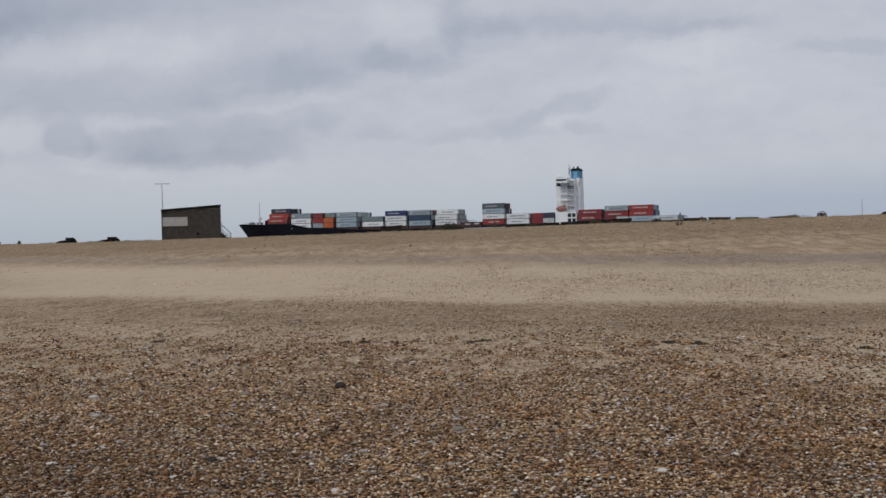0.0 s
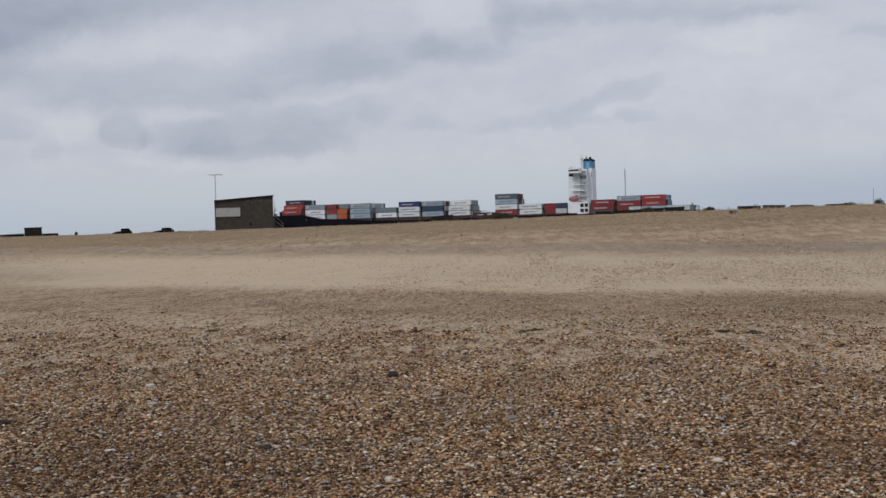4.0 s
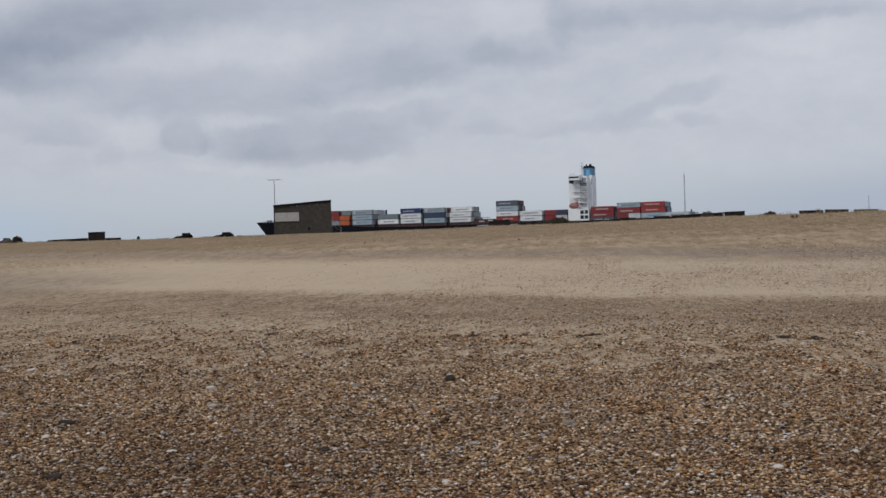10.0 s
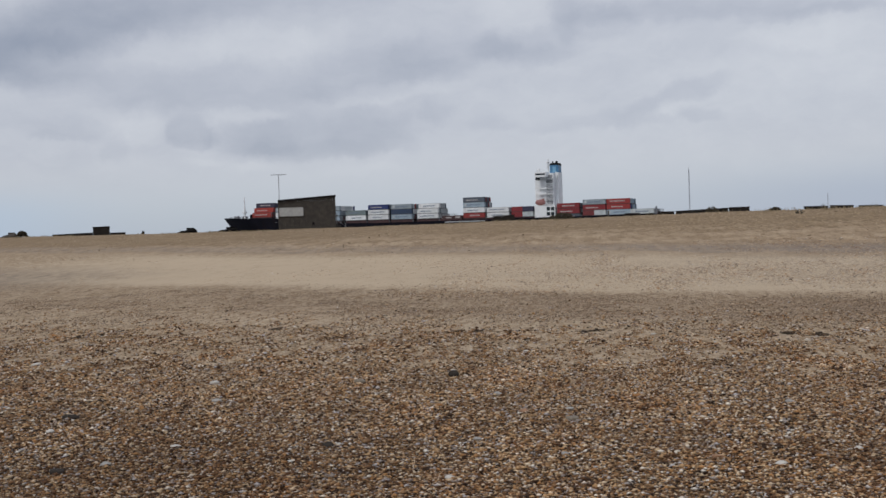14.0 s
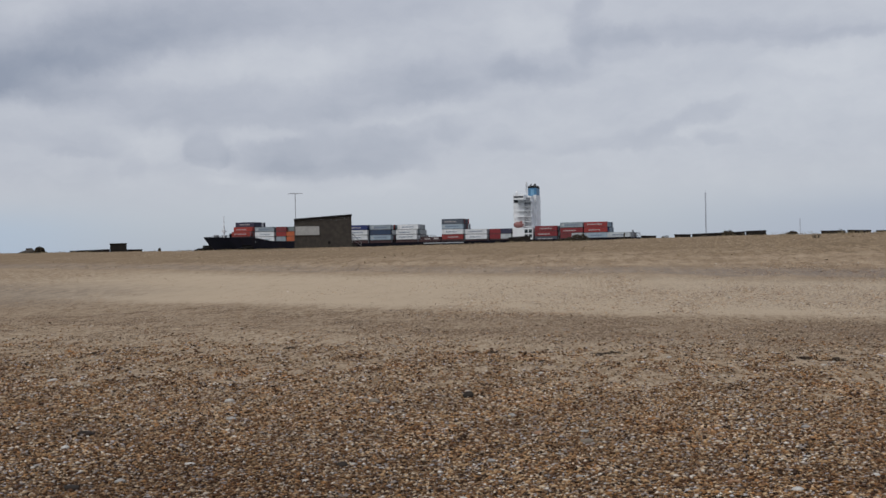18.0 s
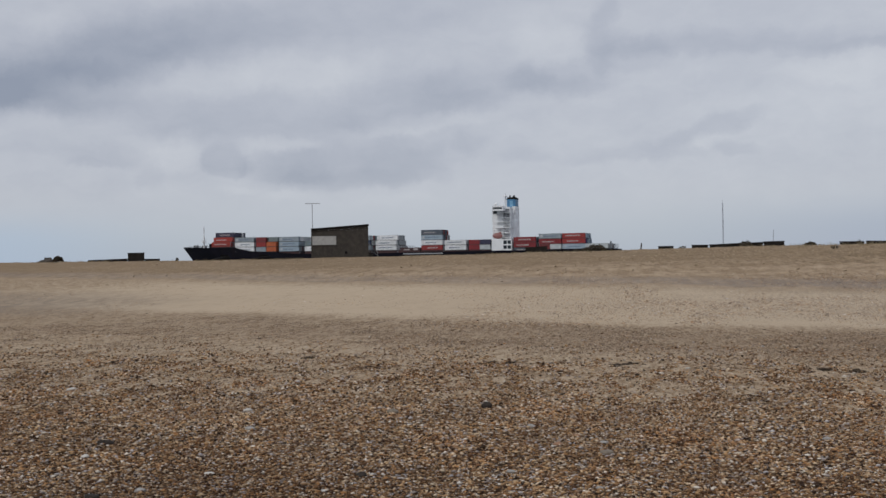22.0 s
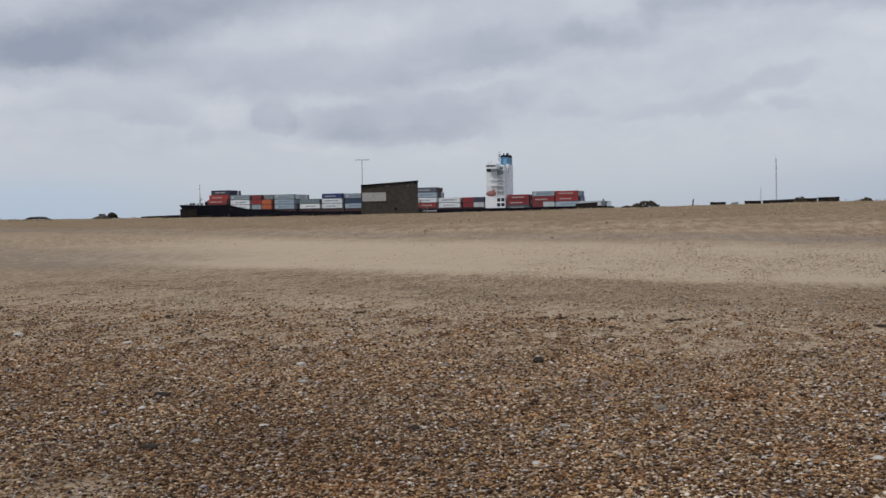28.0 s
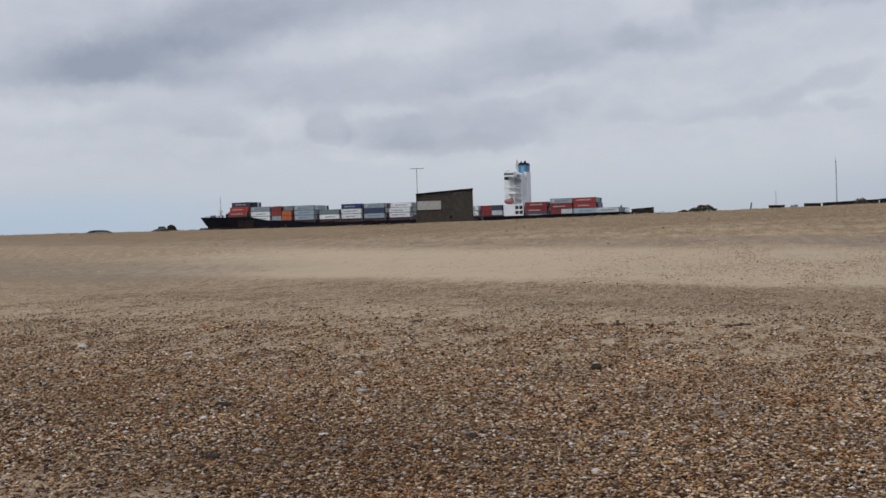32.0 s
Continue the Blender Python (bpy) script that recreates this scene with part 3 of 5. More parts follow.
def build_pebbles(name, count, zone, label, size, whole=False, seed=3, flat=1.0, mat=None, thinning=False, arc=(-36, 24.5)):
    """Loose stones, sunk in the beach or floated above it to deepen the gaps in the camera's view. zone gives the
    chance of a stone at s, l; size the mean length.
    """
    rng = np.random.default_rng(seed)
    r0, r1 = zone[0], zone[1]
    n = int(count * (1.25 if thinning else 2.2))
    if thinning:
        r = (r0 ** -0.5 + rng.uniform(size=n) * (r1 ** -0.5 - r0 ** -0.5)) ** -2.0
    else:
        r = np.sqrt(rng.uniform(r0 * r0, r1 * r1, n))
    a = np.radians(rng.uniform(arc[0], arc[1], n))
    x, y = r * np.sin(a), r * np.cos(a)
    keep = rng.uniform(size=n) < zone[2](x * SB + y * CB, x * CB - y * SB, x, y)
    x, y = (x[keep], y[keep]) if thinning else (x[keep][:count], y[keep][:count])
    n = len(x)
    grow = (np.hypot(x, y) / 7.5) ** 0.28 if thinning else 1.0
    if whole:
        base = np.array([(1, 0, 0), (-1, 0, 0), (0, 1, 0), (0, -1, 0), (0, 0, 1), (0, 0, -1)], float)
        faces = np.array([(0, 2, 4), (2, 1, 4), (1, 3, 4), (3, 0, 4), (2, 0, 5), (1, 2, 5), (3, 1, 5), (0, 3, 5)])
    else:
        ring = [(math.cos(2 * math.pi * i / 5), math.sin(2 * math.pi * i / 5), -0.35) for i in range(5)]
        base = np.array(ring + [(0.0, 0.0, 0.95)])
        faces = np.array([(i, (i + 1) % 5, 5) for i in range(5)])
    k = len(base)
    length = size * grow * np.exp(np.clip(rng.normal(0, 0.34, n), -1, 0.85)) / 2
    axes = np.stack([length, length * rng.uniform(0.45, 0.9, n), length * rng.uniform(0.20, 0.46, n) * flat], -1)
    v = base[None] * (1 + rng.normal(0, 0.17, (n, k, 1))) * axes[:, None]
    tx, tz = rng.normal(0, 0.28 * flat, n)[:, None], rng.uniform(0, 6.283, n)[:, None]
    vy, vz = v[..., 1] * np.cos(tx) - v[..., 2] * np.sin(tx), v[..., 1] * np.sin(tx) + v[..., 2] * np.cos(tx)
    vx, vy = v[..., 0] * np.cos(tz) - vy * np.sin(tz), v[..., 0] * np.sin(tz) + vy * np.cos(tz)
    lift = ground_z(x, y) + axes[:, 2] * rng.uniform(0.0, 2.3 if whole else 1.3 if thinning else 0.9 if mat is not TUSSOCK else 0.3, n)
    v = np.stack([vx + x[:, None], vy + y[:, None], vz + lift[:, None]], -1).reshape(-1, 3)
    f = (faces[None] + (np.arange(n) * k)[:, None, None]).reshape(-1)
    me = bpy.data.meshes.new(name)
    me.vertices.add(len(v))
    me.vertices.foreach_set("co", v.ravel())
    me.loops.add(len(f))
    me.loops.foreach_set("vertex_index", f)
    me.polygons.add(len(f) // 3)
    me.polygons.foreach_set("loop_start", np.arange(0, len(f), 3))
    me.polygons.foreach_set("use_smooth", np.ones(len(f) // 3, bool))
    me.update(calc_edges=True)
    me.materials.append(mat or PEBBLES)
    tagged(new(name, me), label, "tussocks" if mat is TUSSOCK else "pebbles", kind="stuff")


def lumpy(x, y, f, seed, octaves=4):
    """Uneven patches, 0 to 1: smooth random values on a grid, summed over octaves."""
    rng = np.random.default_rng(seed)
    total, weight = 0.0, 0.0
    for k in range(octaves):
        g = rng.uniform(size=(256, 256))
        u, v = x * f * 2 ** k + 57.3, y * f * 2 ** k + 31.7
        i, j = np.floor(u).astype(int), np.floor(v).astype(int)
        a, b = u - i, v - j
        a, b = a * a * (3 - 2 * a), b * b * (3 - 2 * b)
        i, j, i1, j1 = i % 256, j % 256, (i + 1) % 256, (j + 1) % 256
        w = 0.62 ** k
        total = total + w * ((g[i, j] * (1 - a) + g[i1, j] * a) * (1 - b) + (g[i, j1] * (1 - a) + g[i1, j1] * a) * b)
        weight += w
    return np.clip((total / weight - 0.5) * 1.7 + 0.5, 0, 1)


def patchy(x, y, f, seed):
    return 0.5 + 0.25 * (np.sin(x * f + seed + 1.3 * np.sin(y * f * 0.7)) + np.sin(y * f * 1.37 + 2 * seed + 1.1 * np.sin(x * f * 0.53)))


def bare(x, y):
    """1 on the shingle, 0 on the bare sand patches."""
    keep = np.ones_like(x)
    for cx, cy, r in SAND_PATCHES:
        d = np.hypot(x - cx, (y - cy) * 0.7) + (lumpy(x, y * 0.6, 1.8, 17) - 0.5) * 1.1 * r
        keep = keep * (0.4 + 0.6 * ramp01(d, 0.4 * r, 1.5 * r))
    return keep


def near_zone(s, l, x, y):
    cover = 1.0 - 0.42 * ramp01(s, 8, 14) - 0.28 * ramp01(s, 14, 24)
    clumps = lumpy(x * 1.1, y * 0.42, 3.2, 11) * 0.78 + lumpy(x * 0.35, y * 0.25, 1.6, 19) * 0.22
    return np.clip((clumps - 1.0 + cover) * 3.3 + 0.52, 0.10, 1.0) * (1 - 0.7 * ramp01(s, 15.5, 21)) * (1 - ramp01(s, 20, 26)) * bare(x, y)


def mid_zone(s, l, x, y):
    belt = s + 0.25 * l + 3.0
    band = ramp01(belt, 20, 23) * (1 - ramp01(belt, 27, 31)) * (0.55 + 0.45 * ramp01(l, -18, 0))
    clumps = lumpy(x * 0.5, y * 0.22, 2.0, 12)
    return np.clip((clumps - 0.5) * 2.4 + 0.25 + 0.6 * band, 0.04, 1) * (1 - 0.97 * ramp01(belt, 28, 31.5))


def far_zone(s, l, x, y):
    belt = s + 0.25 * l + 3.0
    right = ramp01(l, -20, -2)
    return np.clip((0.10 + 0.90 * right) * ((lumpy(x * 0.6, y * 0.2, 0.8, 13) - 0.5) * 2.4 + 0.42), 0, 1) * (1 - ramp01(belt, 46, 52))


def tussock_zone(s, l, x, y):
    return ramp01(s, 40, 56) * (1 - ramp01(s, 80, 86)) * np.clip(1.5 * patchy(x * 0.7, y, 0.5, 5.0), 0.15, 1) * ramp01(l, -60, -35)


build_pebbles("shingle", 92000, (6.2, 9.3, near_zone), "dense brown, grey and cream flint shingle", 0.0255, True, seed=3, thinning=True)
build_pebbles("shingle_beyond", 92000, (9.3, 14.4, near_zone), "dense brown, grey and cream flint shingle", 0.0262, True, seed=4, thinning=True)
build_pebbles("sandy_shingle", 165000, (14.4, 34.0, near_zone), "brown and grey flint shingle with sand between", 0.0275, True, seed=6, thinning=True)
build_pebbles("shingle_underfoot", 6000, (0.3, 6.4, near_zone), "brown, grey and cream flint shingle on the lower beach", 0.042, seed=14, arc=(-180, 180))
build_pebbles("fine_shingle", 75000, (17.0, 36.0, mid_zone), "fine brown pebbles lying close below the sand belt", 0.026, seed=5, mat=BROWN_PEBBLES)
build_pebbles("scattered_stones", 125000, (28.0, 62.0, far_zone), "scattered small dark stones on the sandy belt", 0.034, seed=7)
build_pebbles("dry_tussocks", 34000, (42.0, 100.0, tussock_zone), "low dry tussocks and tufts on the upper beach", 0.085, seed=9, mat=TUSSOCK)


# ---- container ship ----
def hull_mesh():
    levels = [(-9.0, 237.0, 0.80), (0.0, 240.0, 0.90), (6.0, 244.8, 0.97), (1.0, 253.8, 1.0)]
    us = np.concatenate([[0, 0.015, 0.04, 0.1], np.linspace(0.2, 0.7, 6), np.linspace(0.74, 1.0, 22)])
    rings = []
    bm = bmesh.new()
    for k, (z, end, full) in enumerate(levels):
        ring = []
        start = 0.72 + 0.05 * k
        for u in us:
            x = -10.5 + u * (end + 10.5)
            t = max(0.0, (u - start) / (1 - start))
            half = 16.2 * full * (1 - t ** 2.2) + 0.15
            if u < 0.05:
                half *= 0.86 + 0.14 * (u / 0.05) if k > 1 else 0.5 + 0.5 * (u / 0.05)
            zz = z if k < 3 else 11.4 + 2.4 * float(ramp01(x, 160, 200)) + 2.6 * float(ramp01(x, 198, 214)) + 0.9 * float(ramp01(x, 225, 252))
            ring.append((x, half, zz))
        rings.append(ring)
    sides = []
    for sign in (1, -1):
        grid = [[bm.verts.new((x, sign * h, z)) for x, h, z in ring] for ring in rings]
        sides.append(grid)
        for a, b in zip(grid, grid[1:]):
            for i in range(len(us) - 1):
                bm.faces.new((a[i], a[i + 1], b[i + 1], b[i]))
    for k in range(len(levels) - 1):
        for i in (0, len(us) - 1):
            bm.faces.new((sides[0][k][i], sides[0][k + 1][i], sides[1][k + 1][i], sides[1][k][i]))
    for k in (0, len(levels) - 1):
        for i in range(len(us) - 1):
            bm.faces.new((sides[0][k][i], sides[0][k][i + 1], sides[1][k][i + 1], sides[1][k][i]))
    bmesh.ops.recalc_face_normals(bm, faces=bm.faces)
    return bm


def container_mesh(length, colour):
    """A box with corner posts, set-back corrugated sides, door bars and a bottom rail painted with the shade between
    tiers.
    """
    bm = bmesh.new()
    box(bm, 0.10, length - 0.10, -1.16, 1.16, 0.20, 2.72)
    for x in (0, length - 0.16):
        for y in (-1.22, 1.06):
            box(bm, x, x + 0.16, y, y + 0.16, 0.2, 2.80)
    for y in (-1.22, 1.10):
        box(bm, 0.16, length - 0.16, y, y + 0.12, 2.66, 2.79)
    for y in (-0.6, -0.25, 0.25, 0.6):
        box(bm, 0.04, 0.10, y - 0.03, y + 0.03, 0.2, 2.7)
    k = int((length - 1) / 0.62)
    for i in range(k):
        x = 0.5 + i * (length - 1) / k
        box(bm, x, x + 0.3, 1.158, 1.19, 0.24, 2.64)
    count = len(bm.faces)
    box(bm, 0.0, length, -1.20, 1.20, 0.0, 0.20)
    bm.faces.ensure_lookup_table()
    for f in bm.faces[count:]:
        f.material_index = 1
    me = mesh_of("container", bm, PAINTS[colour])
    me.materials.append(TIER_SHADE)
    return me


def lettering_mesh(length, mat, style):
    """Plain bars for the lettering along a container's side."""
    bm = bmesh.new()
    rng = random.Random(style)
    x = length * (0.2 + 0.12 * rng.random())
    end = length * rng.uniform(0.62, 0.86)
    z = 0.95 + 0.35 * rng.random()
    while x < end:
        w = rng.uniform(0.35, 0.8)
        box(bm, x, x + w, 1.2, 1.235, z, z + 0.62)
        x += w + rng.uniform(0.12, 0.25)
    return mesh_of("lettering", bm, mat)


# every bay: after end, length, base height and its tiers from below, each with the colour of its outer row, the first row, the rows and the colours further in
BAYS = []


def bay(after, length, base, *tiers):
    BAYS.append((after, length, base, tiers))


bay(216.4, 12.19, 16.9, ("scarlet", 2, 8, "maroon"), ("scarlet", 3, 7, "maroon"), ("ink", 4, 6, "ink"))
bay(198.6, 12.19, 13.5, ("white", 0, 9, "white"), ("white", 0, 9, "pale"), ("grey", 0, 8, "grey"))
bay(191.1, 6.06, 13.4, ("grey", 0, 7, "grey"), ("red", 0, 7, "brown"), ("maroon", 0, 6, "teal"))
bay(184.6, 6.06, 13.4, ("orange", 0, 8, "brown"), ("orange", 0, 8, "brown"), ("teal", 1, 5, "grey"))
bay(170.4, 12.19, 13.3, ("lightblue", 0, 8, "pale"), ("lightblue", 0, 8, "grey"), ("grey", 0, 9, "pale"))
bay(154.4, 12.19, 13.2, ("white", 0, 9, "white"), ("teal", 0, 8, "grey"))
bay(140.6, 12.19, 13.1, ("white", 0, 9, "dark"), ("white", 0, 8, "dark"), ("navy", 0, 6, "grey"))
bay(126.6, 12.19, 12.9, ("lightblue", 0, 9, "dark"), ("steelblue", 0, 8, "white"), ("grey", 0, 7, "grey"))
bay(111.1, 12.19, 12.8, ("white", 0, 8, "white"), ("white", 0, 7, "pale"), ("white", 1, 5, "pale"))
bay(84.2, 12.19, 12.3, ("red", 0, 8, "dark"), ("white", 0, 6, "white"), ("lightblue", 0, 6, "dark"), ("dark", 0, 5, "dark"))
bay(70.6, 12.19, 12.1, ("white", 0, 9, "white"), ("white", 0, 7, "pale"))
bay(62.9, 6.06, 12.0, ("crimson", 0, 9, "maroon"), ("crimson", 0, 7, "maroon"))
bay(56.9, 5.9, 12.0, ("pale", 0, 9, "pale"), ("ink", 0, 7, "ink"))
bay(31.6, 12.19, 10.0, ("dark", 0, 9, "dark"), ("crimson", 0, 9, "white"), ("crimson", 0, 8, "dark"))
bay(17.6, 6.06, 11.5, ("pale", 0, 8, "dark"))
bay(23.7, 6.06, 11.5, ("maroon", 0, 8, "dark"))
bay(17.6, 12.19, 14.37, ("crimson", 0, 9, "white"), ("grey", 0, 7, "grey"))
bay(4.8, 12.19, 11.46, ("lightblue", 0, 9, "dark"), ("red", 0, 9, "lightblue"), ("red", 0, 8, "lightblue"))
bay(-7.6, 12.19, 11.46, ("pale", 0, 9, "pale"))


def build_ship():
    ship = thing("container_ship", pose(110, 600, SEA, 0, 0, 160), "long black container ship with coloured containers and a white tower", "ship")
    part("hull", hull_mesh(), HULL, ship, "black steel hull with a raked bow")
    # deck, coamings and lashing bridges
    part("deck", boxes((-9.8, 205, -15.6, 15.6, 11.36, 11.44)), DECK, ship, "red-brown steel deck")
    for x0, length, base, tiers in BAYS:
        inset = 4.0 if x0 > 200 else 0.3
        wide = 16.1 - inset
        if 11.6 < base < 14 or base > 16:
            part("hatch_coaming", boxes((x0 - 0.3, x0 + length + 0.3, -wide, wide, 11.3 if base < 16 else 16.2, base - 0.03)), DECK, ship, "dark red hatch coaming")
        if length > 7 and not 14 < base < 16:
            rows = []
            for y in np.linspace(-wide, wide, 8):
                rows.append((x0 - 0.75, x0 - 0.5, y - 0.12, y + 0.12, min(base, 12) - 0.6, base + 2.6))
            rows.append((x0 - 0.8, x0 - 0.45, -wide, wide, base + 2.5, base + 2.65))
            # the recess grey here darkens the gaps between the stacks
            part("lashing_bridge", boxes(*rows), DARKGREY, ship)
    meshes, letters = {}, {}
    odd = ["red", "grey", "white", "maroon", "lightblue", "brown", "pale", "dark", "navy", "teal"]
    rng = random.Random(11)
    for x0, length, base, tiers in BAYS:
        size = 12.19 if length > 7 else length
        for k, (colour, first, count, inner) in enumerate(tiers):
            for row in range(first, first + count):
                tone = colour if row == first else inner if rng.random() < 0.7 else rng.choice(odd)
                key = (round(size, 2), tone)
                if key not in meshes:
                    meshes[key] = container_mesh(size, tone)
                c = part("container", meshes[key], None, ship, "%s shipping container" % {"lightblue": "light blue", "steelblue": "dark blue", "ink": "blackish blue", "pale": "pale grey", "slate": "slate blue"}.get(tone, tone))
                c.location = (x0, 16.25 - 1.25 - 2.5 * row, base + 2.87 * k)
                if row == first and size > 7 and colour != "steelblue":
                    dark = colour in ("white", "grey", "lightblue", "pale", "teal")
                    style = (k + int(x0)) % 5
                    if (dark, style) not in letters:
                        letters[dark, style] = lettering_mesh(size, DARKLETTER if dark else LETTER, style)
                    part("lettering", letters[dark, style], None, c, "plain lettering bars")
                    if colour in ("grey", "lightblue"):
                        part("emblem", boxes((size - 2.0, size - 0.8, 1.2, 1.235, 0.9, 2.1)), PAINTS["pale"], c, "pale square emblem")
    # empty hatch between the stacks, with gear lying on it
    part("hatch_cover", boxes((97.5, 110.3, -15.5, 15.5, 11.3, 12.7), bevel=0.1), DECK, ship, "bare dark red hatch cover")
    part("hatch_gear", boxes((99, 101.5, 13, 15, 12.7, 13.6), (104, 107, 12, 15, 12.7, 13.3)), LETTER, ship)
    part("deck_stack", boxes((98.0, 109.5, 4, 14, 12.7, 14.1), bevel=0.05), DECK, ship)
    part("gangway", boxes((84.0, 107.0, 16.25, 16.6, 10.3, 10.9), bevel=0.04), PALEGREY, ship, "pale stowed gangway along the ship's side")
    # bow fittings
    mast = part("foremast", tubes(((239.7, 0, 16), (239.7, 0, 24.0), 0.5), ((239.7, 0, 24.0), (239.7, 0, 29.8), 0.3), sides=10), WHITE, ship, "slim white foremast")
    part("crosstree", boxes((239.3, 240.1, -1.0, 1.0, 21.2, 21.6), (239.4, 240.0, -0.6, 0.6, 26.6, 26.8)), WHITE, mast)
    part("mast_platform", boxes((238.6, 240.8, -1.1, 1.1, 20.0, 20.9)), WHITE, mast)
    part("breakwater", boxes((230.6, 231.1, -9.5, 9.5, 16.4, 19.0)), HULL, ship, "black breakwater plate")
    for y in (-5, 5):
        part("anchor_winch", boxes((241, 243.5, y - 1.2, y + 1.2, 16.9, 18.3), bevel=0.2), STEEL, ship)
    for sign in (1, -1):
        edge = [(214 + i * 2.6, sign * (15.5 - ((i * 2.6) / 38) ** 1.8 * 14.5), 17.7) for i in range(14)]
        part("bow_rail", tubes(*[(a, b, 0.07) for a, b in zip(edge, edge[1:])], *[((x, y, 16.0), (x, y, z), 0.05) for x, y, z in edge], sides=5), HULL, ship, "dark rail round the bow")
    part("bow_name", boxes(*[(236 + i * 1.1, 236.8 + i * 1.1, 8.2 - i * 0.75, 8.35 - i * 0.75, 13.2, 14.0) for i in range(5)]), LETTER, ship, "unreadable white lettering on the bow")
    # accommodation tower
    lower = part("lower_house", boxes((44.8, 56.2, -16.0, 16.0, 11.4, 17.6), bevel=0.15), WHITE, ship, "white lower deckhouse")
    for z0, z1 in ((12.3, 14.2), (14.9, 16.9)):
        for x0 in (45.3, 47.6):
            # wall stays closed: dark glass plates stand in for the shade inside
            part("opening", boxes((x0, x0 + 1.9, 15.97, 16.04, z0, z1)), GLASS, lower, "dark glass plate standing for a shaded recess in the white side")
    house = part("upper_house", boxes((46.9, 57.0, -10.0, 10.0, 17.6, 35.3), bevel=0.12), WHITE, ship, "tall white accommodation block")
    for i, z in enumerate((18.4, 21.2, 23.9, 27.0, 29.6, 32.4)):
        deckpart = part("gallery", boxes((46.7, 54.6 if i in (2, 3) else 51.3, 10.0, 12.2, z - 0.14, z + 0.1)), WHITE, house, "white outside gallery with stairs")
        # no real opening: a proud plate painted with the recess's shade
        part("gallery_shade_plate", boxes((47.2, 50.8, 9.98, 10.05, z + 0.25, z + (1.9 if i in (0, 4, 5) else 1.2))), DARKGREY if i > 3 else PALEGREY, house)
        part("gallery_rail", tubes(*[((46.8 + j * 0.74, 12.1, z), (46.8 + j * 0.74, 12.1, z + 1.1), 0.035) for j in range(7)], ((46.7, 12.1, z + 1.1), (51.3, 12.1, z + 1.1), 0.04), sides=5), WHITE, house)
        if i:
            part("stair", tubes(((47.2, 11.2, z - 2.6), (50.6, 11.2, z), 0.16), sides=6), STEEL, house)
    for z in (20.0, 22.8, 25.6, 28.4):
        for y in np.linspace(-8, 8, 7):
            part("porthole", boxes((56.98, 57.04, y - 0.35, y + 0.35, z, z + 0.8)), GLASS, house)
    bridge = part("bridge", boxes((49.5, 55.4, -16.2, 16.2, 33.0, 35.8), bevel=0.12), WHITE, ship, "white navigating bridge with wings over the full width")
    part("bridge_window", boxes((55.37, 55.45, -15.6, 15.6, 34.2, 35.3)), GLASS, bridge, "dark band of bridge windows")
    part("bridge_window", boxes((49.8, 55.2, 16.17, 16.25, 34.1, 35.0)), GLASS, bridge, "dark band of bridge windows")
    # bracket takes dark glass to put the wing's underside shade into colour
    part("wing_bracket", prism([(53.6, 12.6), (55.2, 12.6), (55.2, 16.0), (54.4, 16.0)], 31.4, 33.0), GLASS, bridge, "bracket under the bridge wing, coloured dark for its shade")
    part("bridge_roof_rail", tubes(*[((49.8 + j * 0.9, 16.0, 35.8), (49.8 + j * 0.9, 16.0, 36.9), 0.04) for j in range(7)], ((49.8, 16.0, 36.9), (55.2, 16.0, 36.9), 0.05), sides=5), WHITE, bridge)
    casing = part("funnel_casing", boxes((45.2, 46.9, -5.0, 5.0, 17.6, 35.9), bevel=0.12), WHITE, ship, "white funnel casing")
    # slit is only painted: a thin proud plate in the recess grey
    part("casing_slit_plate", boxes((45.3, 45.6, 4.98, 5.06, 31.0, 34.0)), DARKGREY, casing, "thin plate painted dark as a slit")
    funnel = part("funnel", boxes((45.2, 50.2, -3.8, 3.8, 35.3, 40.6), bevel=0.5), FUNNEL, ship, "light blue funnel")
    part("funnel_top", boxes((45.5, 49.9, -3.5, 3.5, 40.6, 41.1), bevel=0.2), FELT, funnel, "black funnel top")
    part("funnel_mark", boxes((46.7, 48.5, 3.8, 3.84, 35.8, 39.0)), FUNNEL_PALE, funnel, "paler blue panel on the funnel")
    part("funnel_band", boxes((45.1, 50.3, -3.85, 3.85, 39.5, 40.7), bevel=0.5), FELT, funnel, "black band below the funnel top")
    for x, y in ((46.4, 1.5), (47.6, -1.2), (49.0, 0.8)):
        part("exhaust_pipe", tubes(((x, y, 41.0), (x, y, 42.2), 0.35)), FELT, funnel)
    radar = part("radar_mast", tubes(((51.8, 0, 35.3), (51.8, 0, 43.4), 0.4), ((51.8, -2.2, 40.2), (51.8, 2.2, 40.2), 0.2)), WHITE, ship, "white radar mast")
    part("radar_scanner", boxes((51.3, 52.3, -1.9, 1.9, 41.4, 42.0)), WHITE, radar)
    part("radar_scanner", boxes((52.2, 52.9, -1.3, 1.3, 38.9, 39.4)), WHITE, radar)
    part("satellite_dome", round_mesh(1.0, 12, (56.0, 5.0, 37.2), (1, 1, 1.1)), WHITE, ship, smooth=True)
    # lifeboat in its davits on the near side
    boat = part("lifeboat", round_mesh(1.0, 16, (53.4, 13.4, 19.5), (2.9, 1.3, 1.6)), ORANGE, ship, "faded orange enclosed lifeboat", smooth=True)
    part("cockpit", boxes((51.2, 52.6, 12.8, 14.0, 20.6, 21.5), bevel=0.2), ORANGE, boat)
